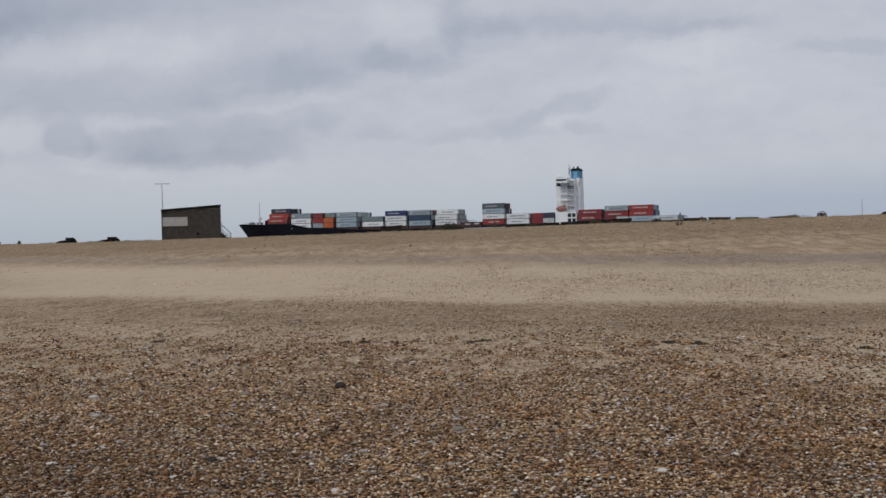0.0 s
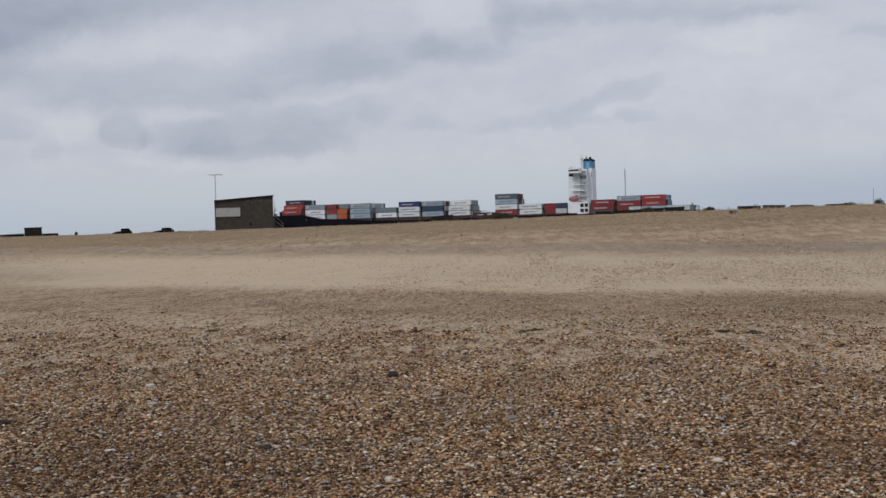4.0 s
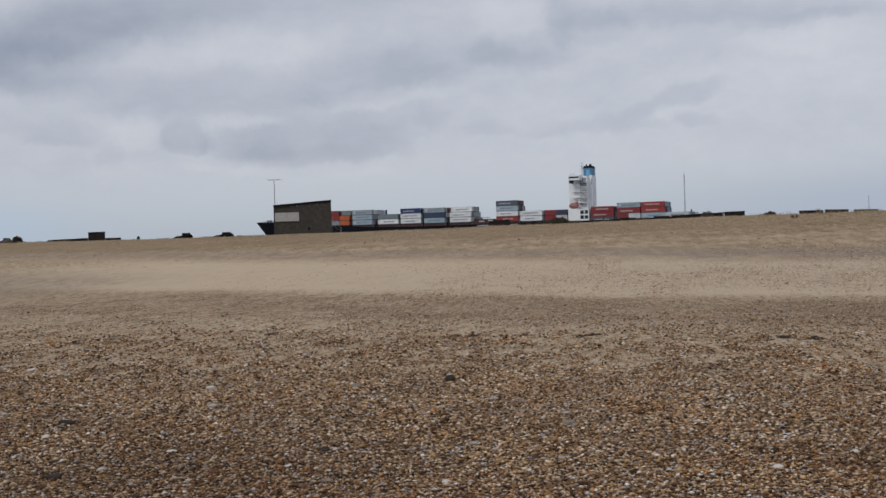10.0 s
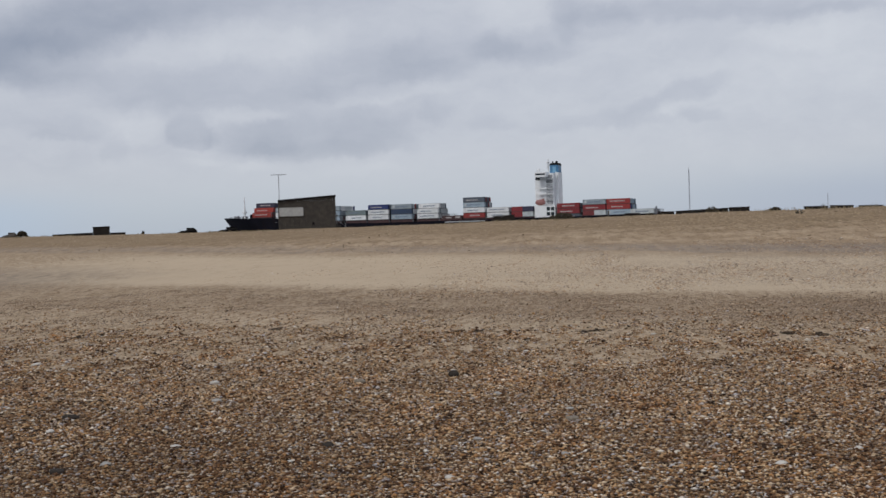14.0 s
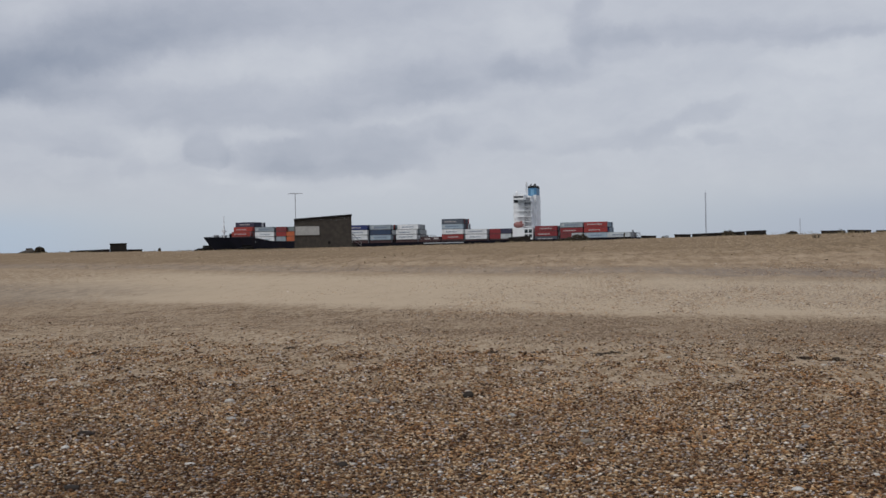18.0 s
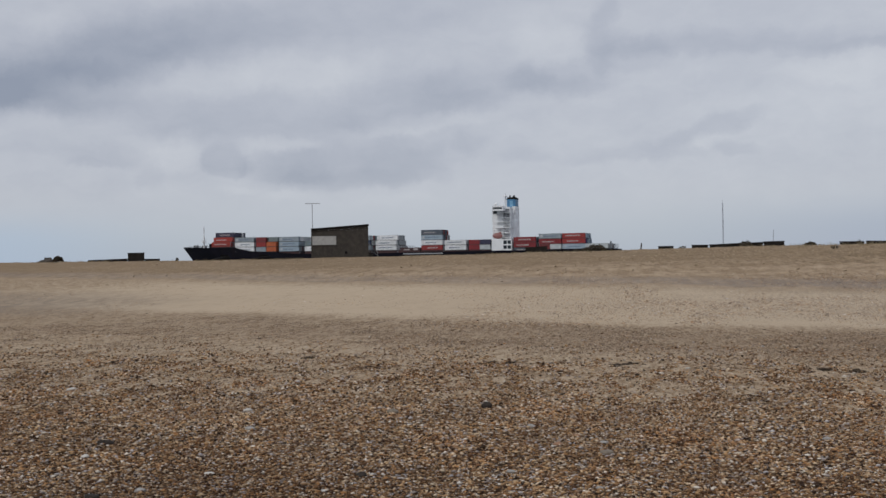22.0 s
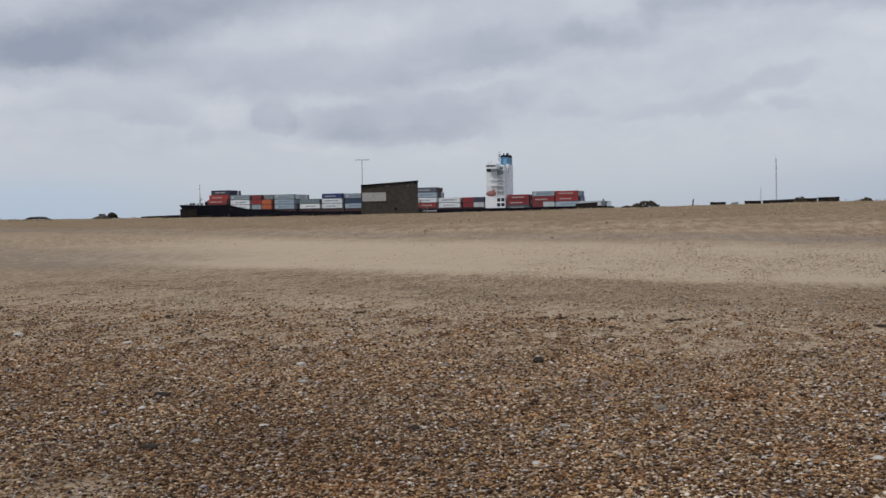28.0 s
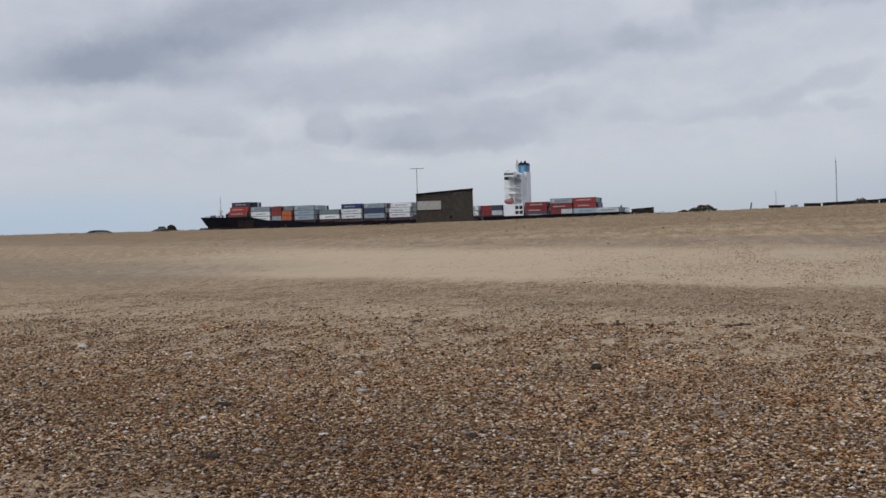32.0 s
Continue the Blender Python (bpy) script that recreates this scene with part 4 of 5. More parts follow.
    for x in (51.0, 55.3):
        part("davit", tubes(((x, 11.0, 17.6), (x, 12.0, 22.9), 0.2), ((x, 12.0, 22.9), (x, 13.6, 22.4), 0.18)), WHITE, ship, "white boat davit")
    # stern
    part("stern_frame", boxes((-9.0, -8.5, 13.6, 16.0, 11.4, 15.2)), DARKGREY, ship, "dark steel screen at the stern")
    return ship


def round_mesh(radius, segments, at, scale):
    bm = bmesh.new()
    bmesh.ops.create_uvsphere(bm, u_segments=segments, v_segments=segments // 2 + 2, radius=radius)
    for v in bm.verts:
        v.co = (at[0] + v.co.x * scale[0], at[1] + v.co.y * scale[1], at[2] + v.co.z * scale[2])
    return bm


SHIP = build_ship()


def build_tug():
    """A small work boat that follows the ship; only its mast and wheelhouse top rise over the ridge."""
    tug = thing("tug", pose(220, 600, SEA, 0, 0, 160), "small dark tug with a slim mast following the ship", "boat")
    bm = bmesh.new()
    rings = []
    for z, k, ends in ((-1.5, 0.7, 0.92), (0.6, 0.95, 0.97), (2.4, 1.0, 1.0)):
        ring = []
        for i in range(24):
            a = 2 * math.pi * i / 24
            c, t = math.cos(a), math.sin(a)
            ring.append(bm.verts.new((14 * ends * c * (1.0 if c > 0 else 0.95), 4.6 * k * math.copysign(abs(t) ** 0.6, t), z + (0.9 * max(0, c) ** 2 if z > 2 else 0))))
        rings.append(ring)
    for a, b in zip(rings, rings[1:]):
        for i in range(24):
            bm.faces.new((a[i], a[(i + 1) % 24], b[(i + 1) % 24], b[i]))
    bm.faces.new(rings[0][::-1])
    bm.faces.new(rings[-1])
    part("hull", bm, HULL, tug)
    part("deckhouse", boxes((-3.0, 7.0, -3.0, 3.0, 2.4, 5.4), bevel=0.15), WHITE, tug, "white deckhouse")
    wheel = part("wheelhouse", boxes((1.5, 5.5, -2.1, 2.1, 5.4, 8.2), bevel=0.15), WHITE, tug, "white wheelhouse")
    part("wheelhouse_window", boxes((1.9, 5.1, 2.08, 2.14, 6.6, 7.7)), GLASS, wheel)
    part("wheelhouse_window", boxes((5.48, 5.54, -1.8, 1.8, 6.6, 7.7)), GLASS, wheel)
    part("wheelhouse_roof", boxes((1.2, 5.9, -2.4, 2.4, 8.2, 8.45)), DARKGREY, wheel)
    mast = part("mast", tubes(((0.7, 0, 5.3), (0.7, 0, 20.2), 0.16), ((-0.9, 0, 5.3), (0.7, 0, 13.0), 0.12)), PALEMAST, tug, "slim grey mast")
    for z, w in ((11.4, 2.6), (14.2, 1.7), (16.6, 1.1)):
        part("crosstree", tubes(((0.7 - w / 2, 0, z), (0.7 + w / 2, 0, z), 0.10), ((0.7, -w / 2, z), (0.7, w / 2, z), 0.08)), PALEMAST, mast)
    part("radar_scanner", boxes((0.5, 1.7, -0.9, 0.9, 12.2, 12.45)), WHITE, mast)
    for y in (-1.6, 1.6):
        part("funnel", boxes((-1.6, -0.4, y - 0.5, y + 0.5, 5.4, 9.0), bevel=0.1), FELT, tug)
    part("towing_winch", boxes((-6.5, -4.5, -1.2, 1.2, 2.4, 3.8), bevel=0.2), STEEL, tug)
    return tug


TUG = build_tug()


# ---- on the ridge ----
def at_ridge(azimuth, distance, dz=0.0, turn=0.0):
    return pose(*spot(azimuth, distance, dz), 0, 0, turn - azimuth)


def build_shed():
    shed = thing("shed", at_ridge(-12.28, 84.5), "small dark timber shed with a sloping roof on the shingle ridge", "shed")
    w, d, lo, hi = 2.0, 1.3, 2.02, 2.28
    n = 27
    for i in range(n):
        x0, x1 = -w + i * 2 * w / n, -w + (i + 1) * 2 * w / n
        lift = 0.008 * (i % 3)
        top = lo + (hi - lo) * (x0 + x1 + 2 * w) / (4 * w)
        part("board", boxes((x0, x1 - 0.004, -d - 0.02 - lift, -d + 0.04, -0.3, top - 0.01)), TAR, shed)
    for side, name in ((-1, "side_wall"), (1, "side_wall")):
        h = lo if side < 0 else hi
        part(name, boxes((side * w - 0.03, side * w + 0.03, -d, d, -0.3, h)), TAR, shed)
    part("back_wall", prism([(-w, -0.03), (w, -0.03), (w, 0.03), (-w, 0.03)], -0.3, lo), TAR, shed).location = (0, d, 0)
    slope = math.atan2(hi - lo, 2 * w)
    roof = part("roof", boxes((-w / math.cos(slope) - 0.06, w / math.cos(slope) + 0.08, -d - 0.12, d + 0.12, 0, 0.07)), FELT, shed, "black felt roof")
    roof.matrix_local = pose(0, 0, (lo + hi) / 2 + 0.01, 0, -math.degrees(slope), 0)
    part("fascia", boxes((-w / math.cos(slope) - 0.06, w / math.cos(slope) + 0.08, -d - 0.15, -d - 0.12, -0.06, 0.08)), FELT, roof)
    for x in (-w, w):
        part("corner_post", boxes((x - 0.05, x + 0.05, -d - 0.06, -d + 0.02, -0.3, lo - 0.02 if x < 0 else hi - 0.02)), TAR, shed)
    panel = part("panel", boxes((-1.97, -0.26, -d - 0.085, -d - 0.045, 0.92, 1.55), bevel=0.01), PANEL, shed, "faded white panel on the front wall")
    part("panel_frame", boxes((-2.0, -0.23, -d - 0.09, -d - 0.05, 0.88, 0.92), (-2.0, -0.23, -d - 0.09, -d - 0.05, 1.55, 1.59)), TAR, panel)
    # wall isn't pierced: a black plate paints the hole's inner shade
    part("vent_hole_plate", boxes((0.35, 0.52, -d - 0.07, -d - 0.03, 0.26, 0.44)), FELT, shed, "small black plate standing for a shaded vent hole")
    # steps with hand rails beside it
    steps = thing("steps", at_ridge(-10.72, 84.5), "low timber steps with pale hand rails beside the shed", "steps")
    for i in range(3):
        part("tread", boxes((-0.25 + i * 0.22, 0.0 + i * 0.22, -0.5, 0.5, 0.36 - i * 0.17, 0.42 - i * 0.17)), TAR, steps)
    for y in (-0.5, 0.5):
        part("stringer", prism([(-0.27, y - 0.02), (0.42, y - 0.02), (0.42, y + 0.02), (-0.27, y + 0.02)], -0.15, 0.34, [(-0.27, y - 0.02), (-0.1, y - 0.02), (-0.1, y + 0.02), (-0.27, y + 0.02)]), TAR, steps)
        part("hand_rail", tubes(((-0.16, y, -0.1), (-0.16, y, 1.12), 0.022), ((-0.16, y, 1.0), (0.5, y, 0.32), 0.02), ((0.45, y, -0.15), (0.45, y, 0.40), 0.022), ((-0.16, y, 0.6), (0.5, y, 0.1), 0.014), sides=6), RAIL, steps, "pale hand rail")
    # aerial behind the shed
    aerial = thing("aerial", at_ridge(-13.62, 85.2), "thin grey aerial mast with a crossbar standing by the shed", "aerial")
    top = EYE + 85.2 * math.tan(radians(3.12)) - spot(-13.62, 85.2)[2]
    part("pole", tubes(((0, 0, -0.2), (0, 0, top), 0.024), sides=8), ANT, aerial)
    part("crossbar", tubes(((-0.52, 0, top - 0.02), (0.55, 0, top - 0.02), 0.022), sides=6), ANT, aerial)
    for x in (-0.5, -0.25, 0.3, 0.52):
        part("element", tubes(((x, -0.25, top - 0.02), (x, 0.25, top - 0.02), 0.012), sides=5), ANT, aerial)
    part("bracket", boxes((-0.05, 0.12, -0.1, 0.02, 1.7, 1.78)), ANT, aerial)


def low_wall(az0, az1, top0, top1, distance=93.0, label="low dark timber retaining wall on the ridge", name="low_wall", depth=0.5, cap=True):
    """A low tarred wall between two directions, its top at the given elevations."""
    mid = (az0 + az1) / 2
    w = distance * math.tan(radians(az1 - az0)) / 2
    x, y, z = spot(mid, distance)
    wall = thing(name, pose(x, y, z, 0, 0, -mid), label, "wall", "ridge walls")
    h0, h1 = (EYE + distance * math.tan(radians(e)) - z for e in (top0, top1))
    rise = math.atan2(h1 - h0, 2 * w)
    count = max(2, int(2 * w / 0.6))
    for i in range(count):
        a, b = -w + 2 * w * i / count, -w + 2 * w * (i + 1) / count
        h = h0 + (h1 - h0) * (i + 0.5) / count - 0.05
        part("board", boxes((a, b, -depth / 2 - 0.02 * (i % 2), depth / 2 - 0.01 * (i % 2), -0.4, h)), DARKWALL, wall)
    if cap:
        c = part("capping", boxes((-w - 0.03, w + 0.03, -depth / 2 - 0.04, depth / 2 + 0.04, -0.05, 0.02)), DARKWALL, wall)
        c.matrix_local = pose(0, 0, (h0 + h1) / 2, 0, -math.degrees(rise), 0)
    return wall


def bush(azimuth, distance, width, top, seed, leafy=0.6, label="low windswept scrubby bush on the ridge", spiky=False):
    """Stems that fan out from the ground with many small leaf clumps; bare and spiky or leafy."""
    rng = random.Random(seed)
    height = (EYE + distance * math.tan(radians(top)) - spot(azimuth, distance)[2]) * 0.98
    plant = thing("bush", at_ridge(azimuth, distance), label, "bush", "ridge scrub")
    stems = bmesh.new()
    leaves = bmesh.new()
    lobes = [(rng.uniform(-0.5, 0.5), rng.uniform(0.75, 1.0)) for _ in range(4)] + [(rng.uniform(-0.15, 0.15), 1.0)]

    def crest(u):
        """Height of the crown at u, -1 to 1 across it: a few rounded lobes."""
        return height * max(0.12, max(h * math.sqrt(max(0.0, 1 - ((u - c) / 0.62) ** 2)) for c, h in lobes))

    for i in range(14):
        u = rng.uniform(-0.85, 0.85)
        y = rng.uniform(-0.25, 0.25) * width
        up = crest(u) * rng.uniform(0.6, 0.95) if not spiky else height * rng.uniform(0.35, 1.0)
        foot = (u * width * (0.40 if not spiky else 0.2), y, -0.1)
        tip = (u * width * (0.46 if not spiky else 0.40) + rng.gauss(0, 0.03), y + rng.gauss(0, 0.1), up)
        tube(stems, foot, tip, 0.016, 0.006, 5)
        if spiky:
            b, t = Vector(foot), Vector(tip)
            for k in range(3):
                p = b.lerp(t, rng.uniform(0.4, 0.9))
                tube(stems, p, p + Vector((rng.gauss(0, 0.07), rng.gauss(0, 0.07), rng.uniform(0.04, 0.14))), 0.008, 0.004, 4)
    for k in range(int(1500 * leafy)):
        u = rng.uniform(-1, 1)
        top_here = crest(u)
        at = Vector((u * width / 2, rng.gauss(0, 0.22) * width, top_here * (rng.random() ** 0.45) * rng.uniform(0.9, 1.04)))
        r = rng.uniform(0.018, 0.045)
        n = Vector((rng.gauss(0, 1), rng.gauss(0, 1), rng.gauss(0, 1))).normalized()
        p = n.orthogonal() * r
        q = n.cross(p)
        vs = [leaves.verts.new(at + v) for v in (p * 1.5, q * 0.6 + n * r * 0.3, -p * 1.5, -q * 0.6 + n * r * 0.3)]
        leaves.faces.new(vs[:3])
        leaves.faces.new((vs[0], vs[2], vs[3]))
    part("stems", stems, TWIG, plant)
    if leafy > 0:
        part("foliage", leaves, LEAF, plant, "dull brownish-green leaves")
    return plant


def far_mast(azimuth, top, distance, width, label, name="radio_mast"):
    x, y, z = distance * math.sin(radians(azimuth)), distance * math.cos(radians(azimuth)), SEA - 4
    mast = thing(name, pose(x, y, z), label, "mast")
    h = EYE + distance * math.tan(radians(top)) - z
    bm = bmesh.new()
    r = width / 2
    corners = [(r * math.cos(a), r * math.sin(a)) for a in (0.3, 2.394, 4.489)]
    for cx, cy in corners:
        tube(bm, (cx, cy, 0), (cx * 0.7, cy * 0.7, h), width * 0.12, sides=5)
    part("leg_frame", bm, PALEMAST, mast)
    bm = bmesh.new()
    n = int(h / (width * 2))
    for i in range(n):
        for k in range(3):
            a, b = corners[k], corners[(k + 1) % 3]
            z0, z1 = h * i / n, h * (i + 1) / n
            tube(bm, (a[0] * 0.85, a[1] * 0.85, z0), (b[0] * 0.85, b[1] * 0.85, z1), width * 0.07, sides=4)
    part("lattice", bm, PALEMAST, mast)
    part("top_spike", tubes(((0, 0, h - width), (0, 0, h + width * 2), width * 0.12)), PALEMAST, mast)


def post(azimuth, distance, top, lean, label):
    x, y, z = spot(azimuth, distance)
    h = EYE + distance * math.tan(radians(top)) - z
    p = thing("post", pose(x, y, z, 0, lean, -azimuth), label, "post")
    part("stake", tubes(((0, 0, -0.3), (0, 0, h), 0.05)), TWIG, p)
    part("stake_top", boxes((-0.06, 0.06, -0.06, 0.06, h, h + 0.05)), TWIG, p)


def upturned_boat(az0, az1, top, distance, seed, mat=None):
    """A low dark hull lying keel up on the ridge."""
    mid = (az0 + az1) / 2
    x, y, z = spot(mid, distance)
    length = distance * math.tan(radians(az1 - az0))
    h = EYE + distance * math.tan(radians(top)) - z
    boat = thing("boat", pose(x, y, z, 0, 0, -mid), "small dark upturned boat lying on the shingle ridge", "boat", "ridge boats")
    bm = bmesh.new()
    rings = []
    for i in range(11):
        u = i / 10
        half = 0.62 * (math.sin(math.pi * min(1, 0.18 + 0.82 * u)) ** 0.5 if u < 1 else 0.05) + 0.02
        crest = h * (0.52 + 0.30 * ramp01(u, 0.3, 0.8) + 0.03 * math.sin(11 * u + seed)) * (1 - 0.5 * ramp01(u, 0.9, 1.0)) * (0.45 + 0.55 * ramp01(u, 0.0, 0.25))
        rings.append([bm.verts.new((length * (u - 0.5), half * math.cos(a), -0.05 + crest * math.sin(a) ** 0.8)) for a in np.linspace(0.001, math.pi - 0.001, 9)])
    for a, b in zip(rings, rings[1:]):
        for k in range(8):
            bm.faces.new((a[k], b[k], b[k + 1], a[k + 1]))
    bm.faces.new(rings[0])
    bm.faces.new(rings[-1][::-1])
    part("hull", bm, mat or TARRED, boat, "weathered grey-brown hull" if mat else "black tarred hull")
    part("keel", boxes((length * -0.05, length * 0.36, -0.03, 0.03, float(h) * 0.5, float(h) * 0.84), bevel=0.015), mat or TARRED, boat)


build_shed()
for az0, az1, e0, e1 in ((5.04, 5.80, 0.72, 0.71), (5.88, 8.36, 0.72, 0.79), (8.40, 9.35, 0.81, 0.82), (11.86, 12.92, 0.74, 0.73), (13.03, 14.06, 0.75, 0.72), (14.31, 15.35, 0.70, 0.68), (3.43, 4.15, 0.69, 0.68)):
    low_wall(az0, az1, e0, e1)
low_wall(-3.07, -2.0, 0.74, 0.80, 92.0, "brown timber bin with a sloping lid on the ridge", "timber_bin", 0.9)
low_wall(-22.48, -21.72, 0.775, 0.785, 98.0, "square dark block hut on the ridge", "block_hut", 1.2)
low_wall(-24.3, -22.5, 0.46, 0.51, 99.0)
low_wall(-21.70, -21.0, 0.48, 0.48, 98.0)
bush(-25.66, 100.0, 0.85, 0.69, 21, 1.2, "dense dark rounded bush on the ridge")
low_wall(0.75, 1.0, 0.63, 0.62, 88.0)
low_wall(15.9, 17.0, 0.68, 0.68)
upturned_boat(-18.55, -17.62, 0.67, 89.0, 1)
upturned_boat(-16.7, -15.65, 0.65, 87.0, 2)
upturned_boat(-26.6, -25.88, 0.67, 101.0, 3, WEATHERED)
bush(0.25, 88.0, 2.0, 0.84, 2, 1.3, "rounded dark gorse bush on the ridge")
bush(-0.55, 86.0, 1.0, 0.62, 12, 0.8)
bush(7.7, 92.0, 1.5, 0.89, 3, 0.8)
bush(10.5, 91.0, 1.15, 0.78, 4, 1.1, "rounded dark gorse bush on the ridge")
bush(4.6, 88.0, 0.8, 0.72, 5, 0.12, "bare spiky shrub on the ridge", True)
bush(11.64, 63.0, 0.5, 0.60, 6, 0.0, "bare spiky shrub on the ridge", True)
bush(12.75, 91.0, 1.0, 0.85, 7, 0.12, "bare spiky shrub on the ridge", True)
bush(18.25, 84.0, 0.7, 0.90, 8, 0.15, "bare spiky shrub on the ridge", True)
bush(17.0, 88.0, 1.6, 0.76, 9, 0.6)
bush(21.2, 88.0, 1.4, 0.80, 11, 1.0)
bush(-29.0, 104.0, 2.0, 0.53, 14, 0.6)
bush(-20.2, 93.0, 0.2, 0.52, 15, 0.6)
post(2.55, 88.0, 0.83, 8, "leaning wooden post on the ridge")
far_mast(6.53, 2.72, 900.0, 1.0, "tall slender grey lattice radio mast beyond the ship")


# ---- loose things on the beach ----
def stone(x, y, length, mat, label, seed, flat=0.5):
    rng = random.Random(seed)
    bm = bmesh.new()
    bmesh.ops.create_icosphere(bm, subdivisions=2, radius=0.5)
    ph = [rng.uniform(0, 6.28) for _ in range(3)]
    for v in bm.verts:
        k = 1 + 0.10 * math.sin(4 * v.co.x * 2 + ph[0]) + 0.08 * math.sin(5 * v.co.y * 2 + ph[1]) + 0.06 * math.sin(6 * v.co.z * 2 + ph[2])
        v.co = (v.co.x * k * length, v.co.y * k * length * 0.75, v.co.z * k * length * flat)
    me = mesh_of("stone", bm, mat, True)
    ob = new("stone", me)
    ob.matrix_world = pose(x, y, float(ground_z(x, y)) + length * flat * 0.3, rng.uniform(-8, 8), rng.uniform(-8, 8), rng.uniform(-30, 30))
    return tagged(ob, label, "stone", "larger beach stones")


def debris(x, y, width, seed, tall=0.05):
    """A tangle of dried weed and twigs."""
    rng = random.Random(seed)
    heap = thing("seaweed_clump", pose(x, y, float(ground_z(x, y)), 0, 0, 0), "clump of dried dark seaweed washed up on the shingle", "seaweed", "strandline clumps")
    for i in range(18):
        strand = bmesh.new()
        u = rng.gauss(0, 0.5)
        a = rng.uniform(-0.9, 0.9)
        ln = rng.uniform(0.05, 0.22)
        p = Vector((u * width, rng.gauss(0, 0.07), rng.uniform(0.0, tall) * math.exp(-u * u * 3)))
        way = Vector((math.cos(a), math.sin(a), rng.uniform(-0.1, 0.35)))
        tube(strand, p - way * ln / 2, p + way * ln / 2, rng.uniform(0.004, 0.009), 0.003, 5)
        part("strand", strand, WEED, heap)
    for i in range(4):
        frond = bmesh.new()
        u = rng.gauss(0, 0.25)
        p = Vector((u * width, rng.gauss(0, 0.05), rng.uniform(0.005, tall) * math.exp(-u * u * 8)))
        box(frond, p.x - 0.025, p.x + 0.025, p.y - 0.01, p.y + 0.01, p.z, p.z + rng.uniform(0.01, 0.025), bevel=0.003)
        part("frond", frond, WEED, heap)


for i, (x, y, w, h) in enumerate(((-1.29, 18.67, 0.28, 0.075), (-1.62, 18.7, 0.22, 0.03), (0.63, 18.37, 0.42, 0.035), (0.42, 18.2, 0.16, 0.03), (3.74, 16.95, 0.34, 0.07), (3.38, 17.3, 0.2, 0.045), (-4.95, 19.9, 0.26, 0.045), (5.75, 15.65, 0.22, 0.03), (-8.6, 17.3, 0.4, 0.04), (-8.2, 19.0, 0.3, 0.04))):
    debris(x * 0.985, y * 0.985, w * 0.42, 40 + i, h * 0.55)
for i, (x, y, length, mat, label) in enumerate((
    (-1.17, 12.97, 0.12, FLINT_DARK, "rounded dark grey flint on the shingle"),
    (-3.88, 12.73, 0.12, FLINT_PALE, "flat pale grey stone on the shingle"),
    (-3.01, 8.82, 0.09, FLINT_PALE, "rounded whitish stone on the shingle"),
    (-0.30, 10.31, 0.10, BRICK_STONE, "orange-brown stone among the shingle"),
    (-3.32, 8.16, 0.10, FLINT_GREY, "pale blue-grey stone on the shingle"),
    (-3.58, 7.91, 0.11, FLINT_DARK, "dark flint on the shingle"),
    (-7.03, 14.95, 0.13, FLINT_PALE, "pale chalky stone on the shingle"),
    (2.08, 10.62, 0.09, FLINT_GREY, "grey flint on the shingle"),
    (1.49, 7.9, 0.09, FLINT_PALE, "whitish stone on the shingle"),
    (0.10, 10.47, 0.09, FLINT_GREY, "grey flint on the shingle"),
    (-4.5, 10.26, 0.15, FLINT_DARK, "dark flat flint on the shingle"),
    (-0.42, 15.51, 0.09, FLINT_PALE, "small white stone on the sand"),
    (1.46, 17.69, 0.08, FLINT_PALE, "small white stone on the sand"),
    (-9.24, 15.95, 0.17, FLINT_PALE, "pale chalky stone on the shingle"),
)):
    stone(x * 0.981, y * 0.981, length, mat, label, i, 0.8 if i == 0 else 0.4)


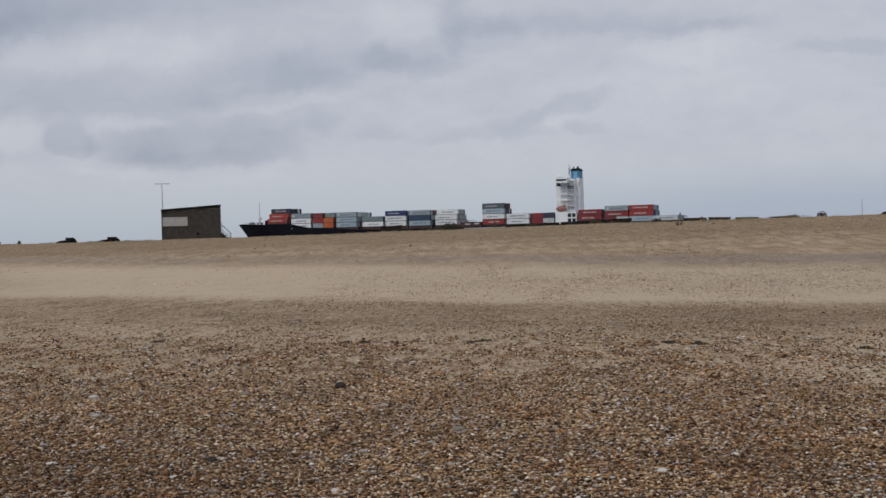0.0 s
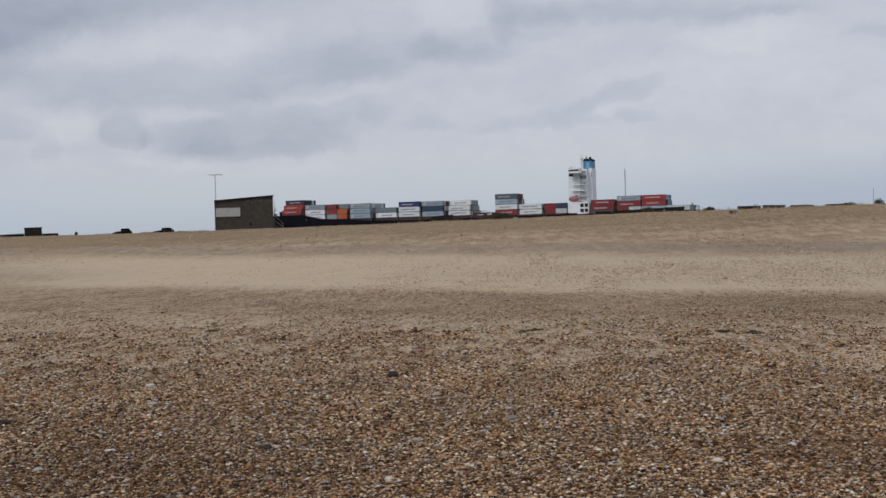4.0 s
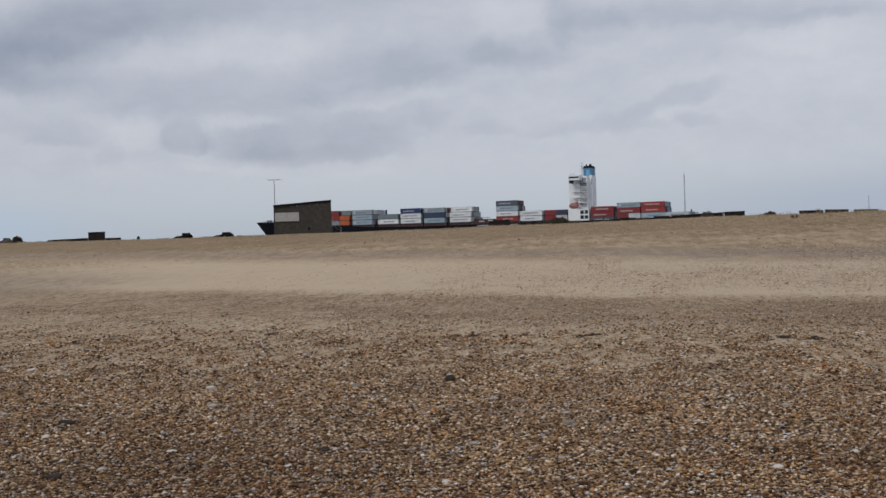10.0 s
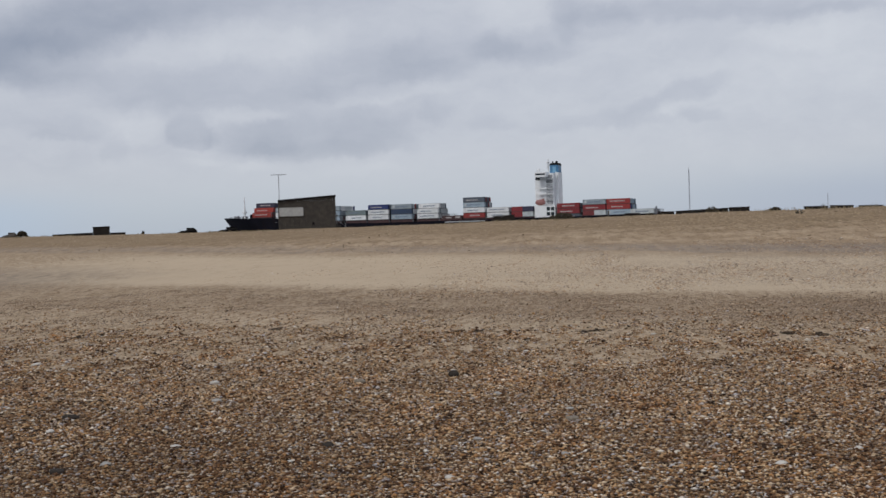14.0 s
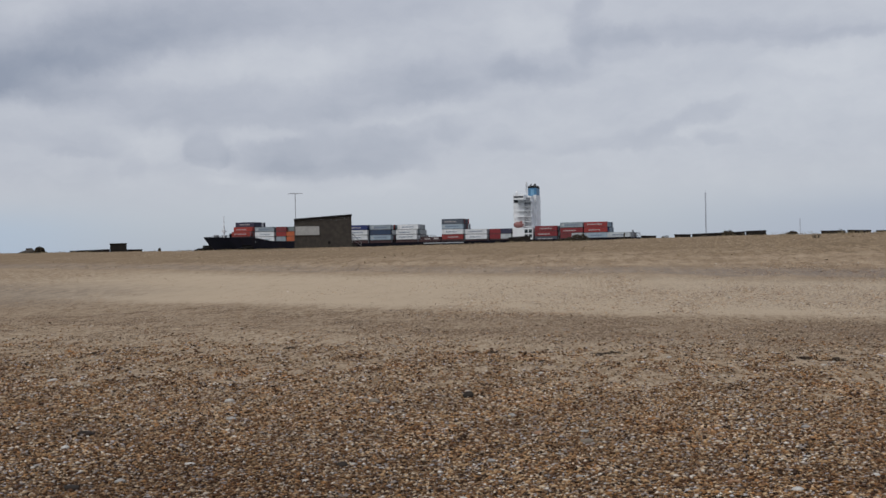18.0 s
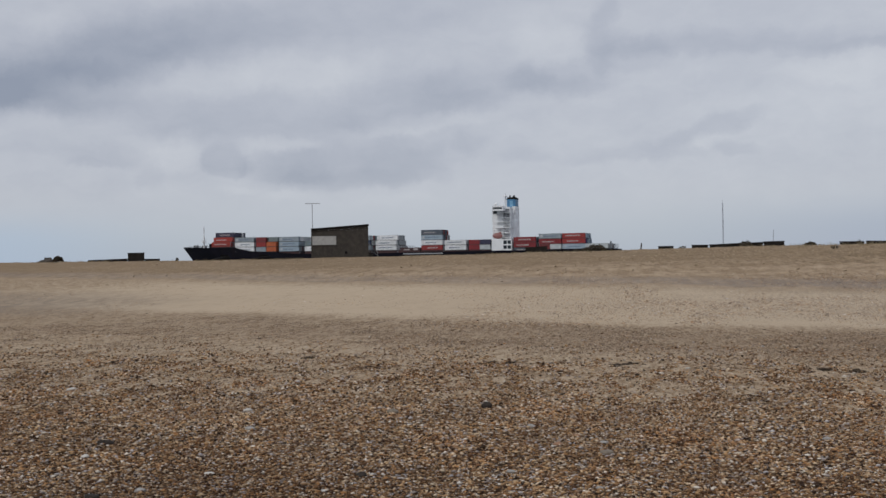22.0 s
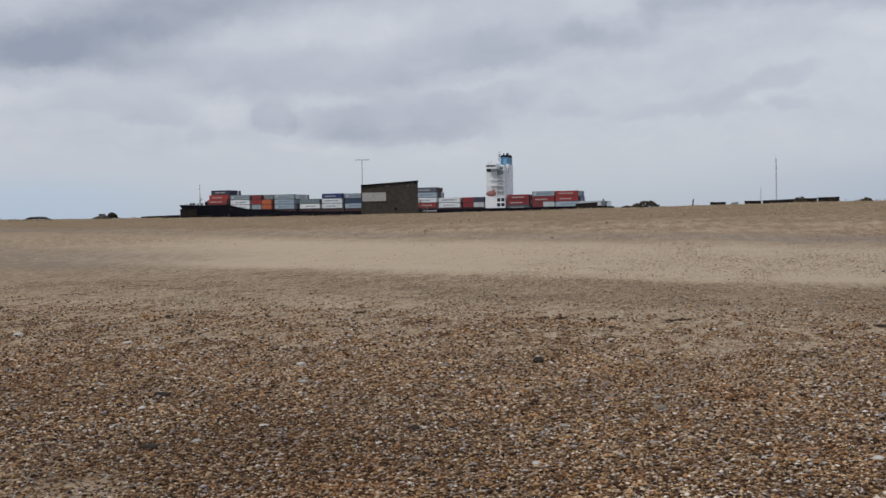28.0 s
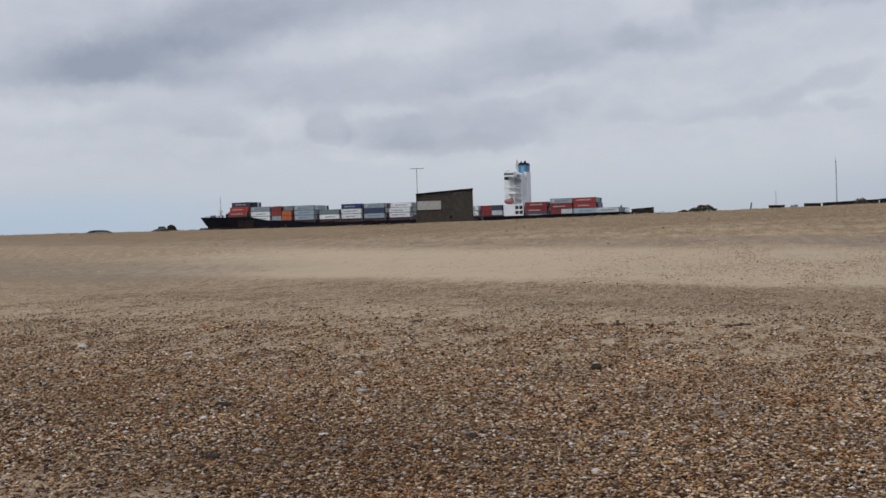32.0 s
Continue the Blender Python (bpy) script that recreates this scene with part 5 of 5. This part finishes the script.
for i, (x, y, length, mat, label) in enumerate((
    (-3.35, 11.05, 0.11, FLINT_GREY, "grey flint on the shingle"),
    (-4.3, 9.38, 0.09, FLINT_PALE, "pale chalky stone on the shingle"),
    (-1.74, 8.57, 0.10, FLINT_DARK, "dark hollow flint among pale pebbles"),
    (-1.66, 8.63, 0.06, FLINT_PALE, "white broken flint beside a dark one"),
    (-0.58, 11.26, 0.10, FLINT_GREY, "blue-grey flint on the shingle"),
    (0.12, 9.67, 0.12, FLINT_BROWN, "grey-brown stone on the shingle"),
    (-2.12, 12.23, 0.14, FLINT_BROWN, "flat olive-brown stone in the sand"),
    (-0.14, 10.67, 0.07, BRICK_STONE, "orange-brown stone among the shingle"),
    (1.08, 7.96, 0.08, BRICK_STONE, "orange-brown stone among the shingle"),
    (2.1, 8.31, 0.07, FLINT_PALE, "pale grey stone on the shingle"),
    (0.05, 8.21, 0.07, FLINT_GREY, "pale blue-grey stone on the shingle"),
    (-0.71, 7.46, 0.07, FLINT_PALE, "whitish stone on the shingle"),
    (-0.62, 8.83, 0.07, FLINT_GREY, "grey flint on the shingle"),
    (-1.89, 7.95, 0.06, FLINT_PALE, "pale chalky stone on the shingle"),
    (-7.56, 17.75, 0.08, FLINT_PALE, "small white stone on the sand"),
)):
    stone(x, y, length, mat, label, 30 + i, 0.45)


def build_grass():
    """Sparse dry grass along the top of the ridge."""
    rng = np.random.default_rng(21)
    bm_v, bm_f = [], []
    for i in range(900):
        a = math.radians(rng.uniform(-36, 24))
        s = rng.uniform(66, 84)
        d = s / math.cos(a - BETA)
        x, y = d * math.sin(a), d * math.cos(a)
        if patchy(x, y, 0.35, 3.0) < 0.5:
            continue
        z = float(ground_z(x, y))
        tall = 1.0 + (rng.uniform(0.0, 1.6) if a > radians(6) else 0.0)
        for k in range(9):
            bx, by = x + rng.normal(0, 0.14), y + rng.normal(0, 0.14)
            h, lean = rng.uniform(0.03, 0.11) * tall, rng.normal(0, 0.04)
            n = len(bm_v)
            bm_v += [(bx - 0.006, by, z - 0.02), (bx + 0.006, by, z - 0.02), (bx + lean * 0.6 + 0.004, by, z + h * 0.7), (bx + lean * 1.5, by + lean, z + h)]
            bm_f += [(n, n + 1, n + 2), (n, n + 2, n + 3)]
    me = bpy.data.meshes.new("dune_grass")
    me.from_pydata(bm_v, [], bm_f)
    me.materials.append(GRASS)
    tagged(new("dune_grass", me), "sparse dry grass along the ridge top", "grass", kind="stuff")


build_grass()


# ---- what moves: the ship, turning slowly to port as it passes ----
def motions():
    psi0, rate, speed = radians(19.194), radians(0.4352), 5.1364
    x, y, t, rows = 112.66, 588.95, 0.0, []
    step = 0.1
    for i in range(321):
        psi = psi0 - rate * t
        if i % 20 == 0:
            cx, cy = x + math.sin(psi) * 16.25, y + math.cos(psi) * 16.25
            rows.append((t, pose(cx, cy, SEA, 0, 0, 180 - math.degrees(psi))))
        x, y, t = x - math.cos(psi) * speed * step, y + math.sin(psi) * speed * step, round(t + step, 1)
    walk(SHIP, rows)
    # the tug keeps its distance astern of the ship
    rows = []
    for i in range(17):
        t = 2.0 * i
        bearing = radians(20.10 - 0.508 * t)
        rows.append((t, pose(655 * math.sin(bearing), 655 * math.cos(bearing), SEA, 0, 0, 168 + 0.46 * t)))
    walk(TUG, rows)


motions()
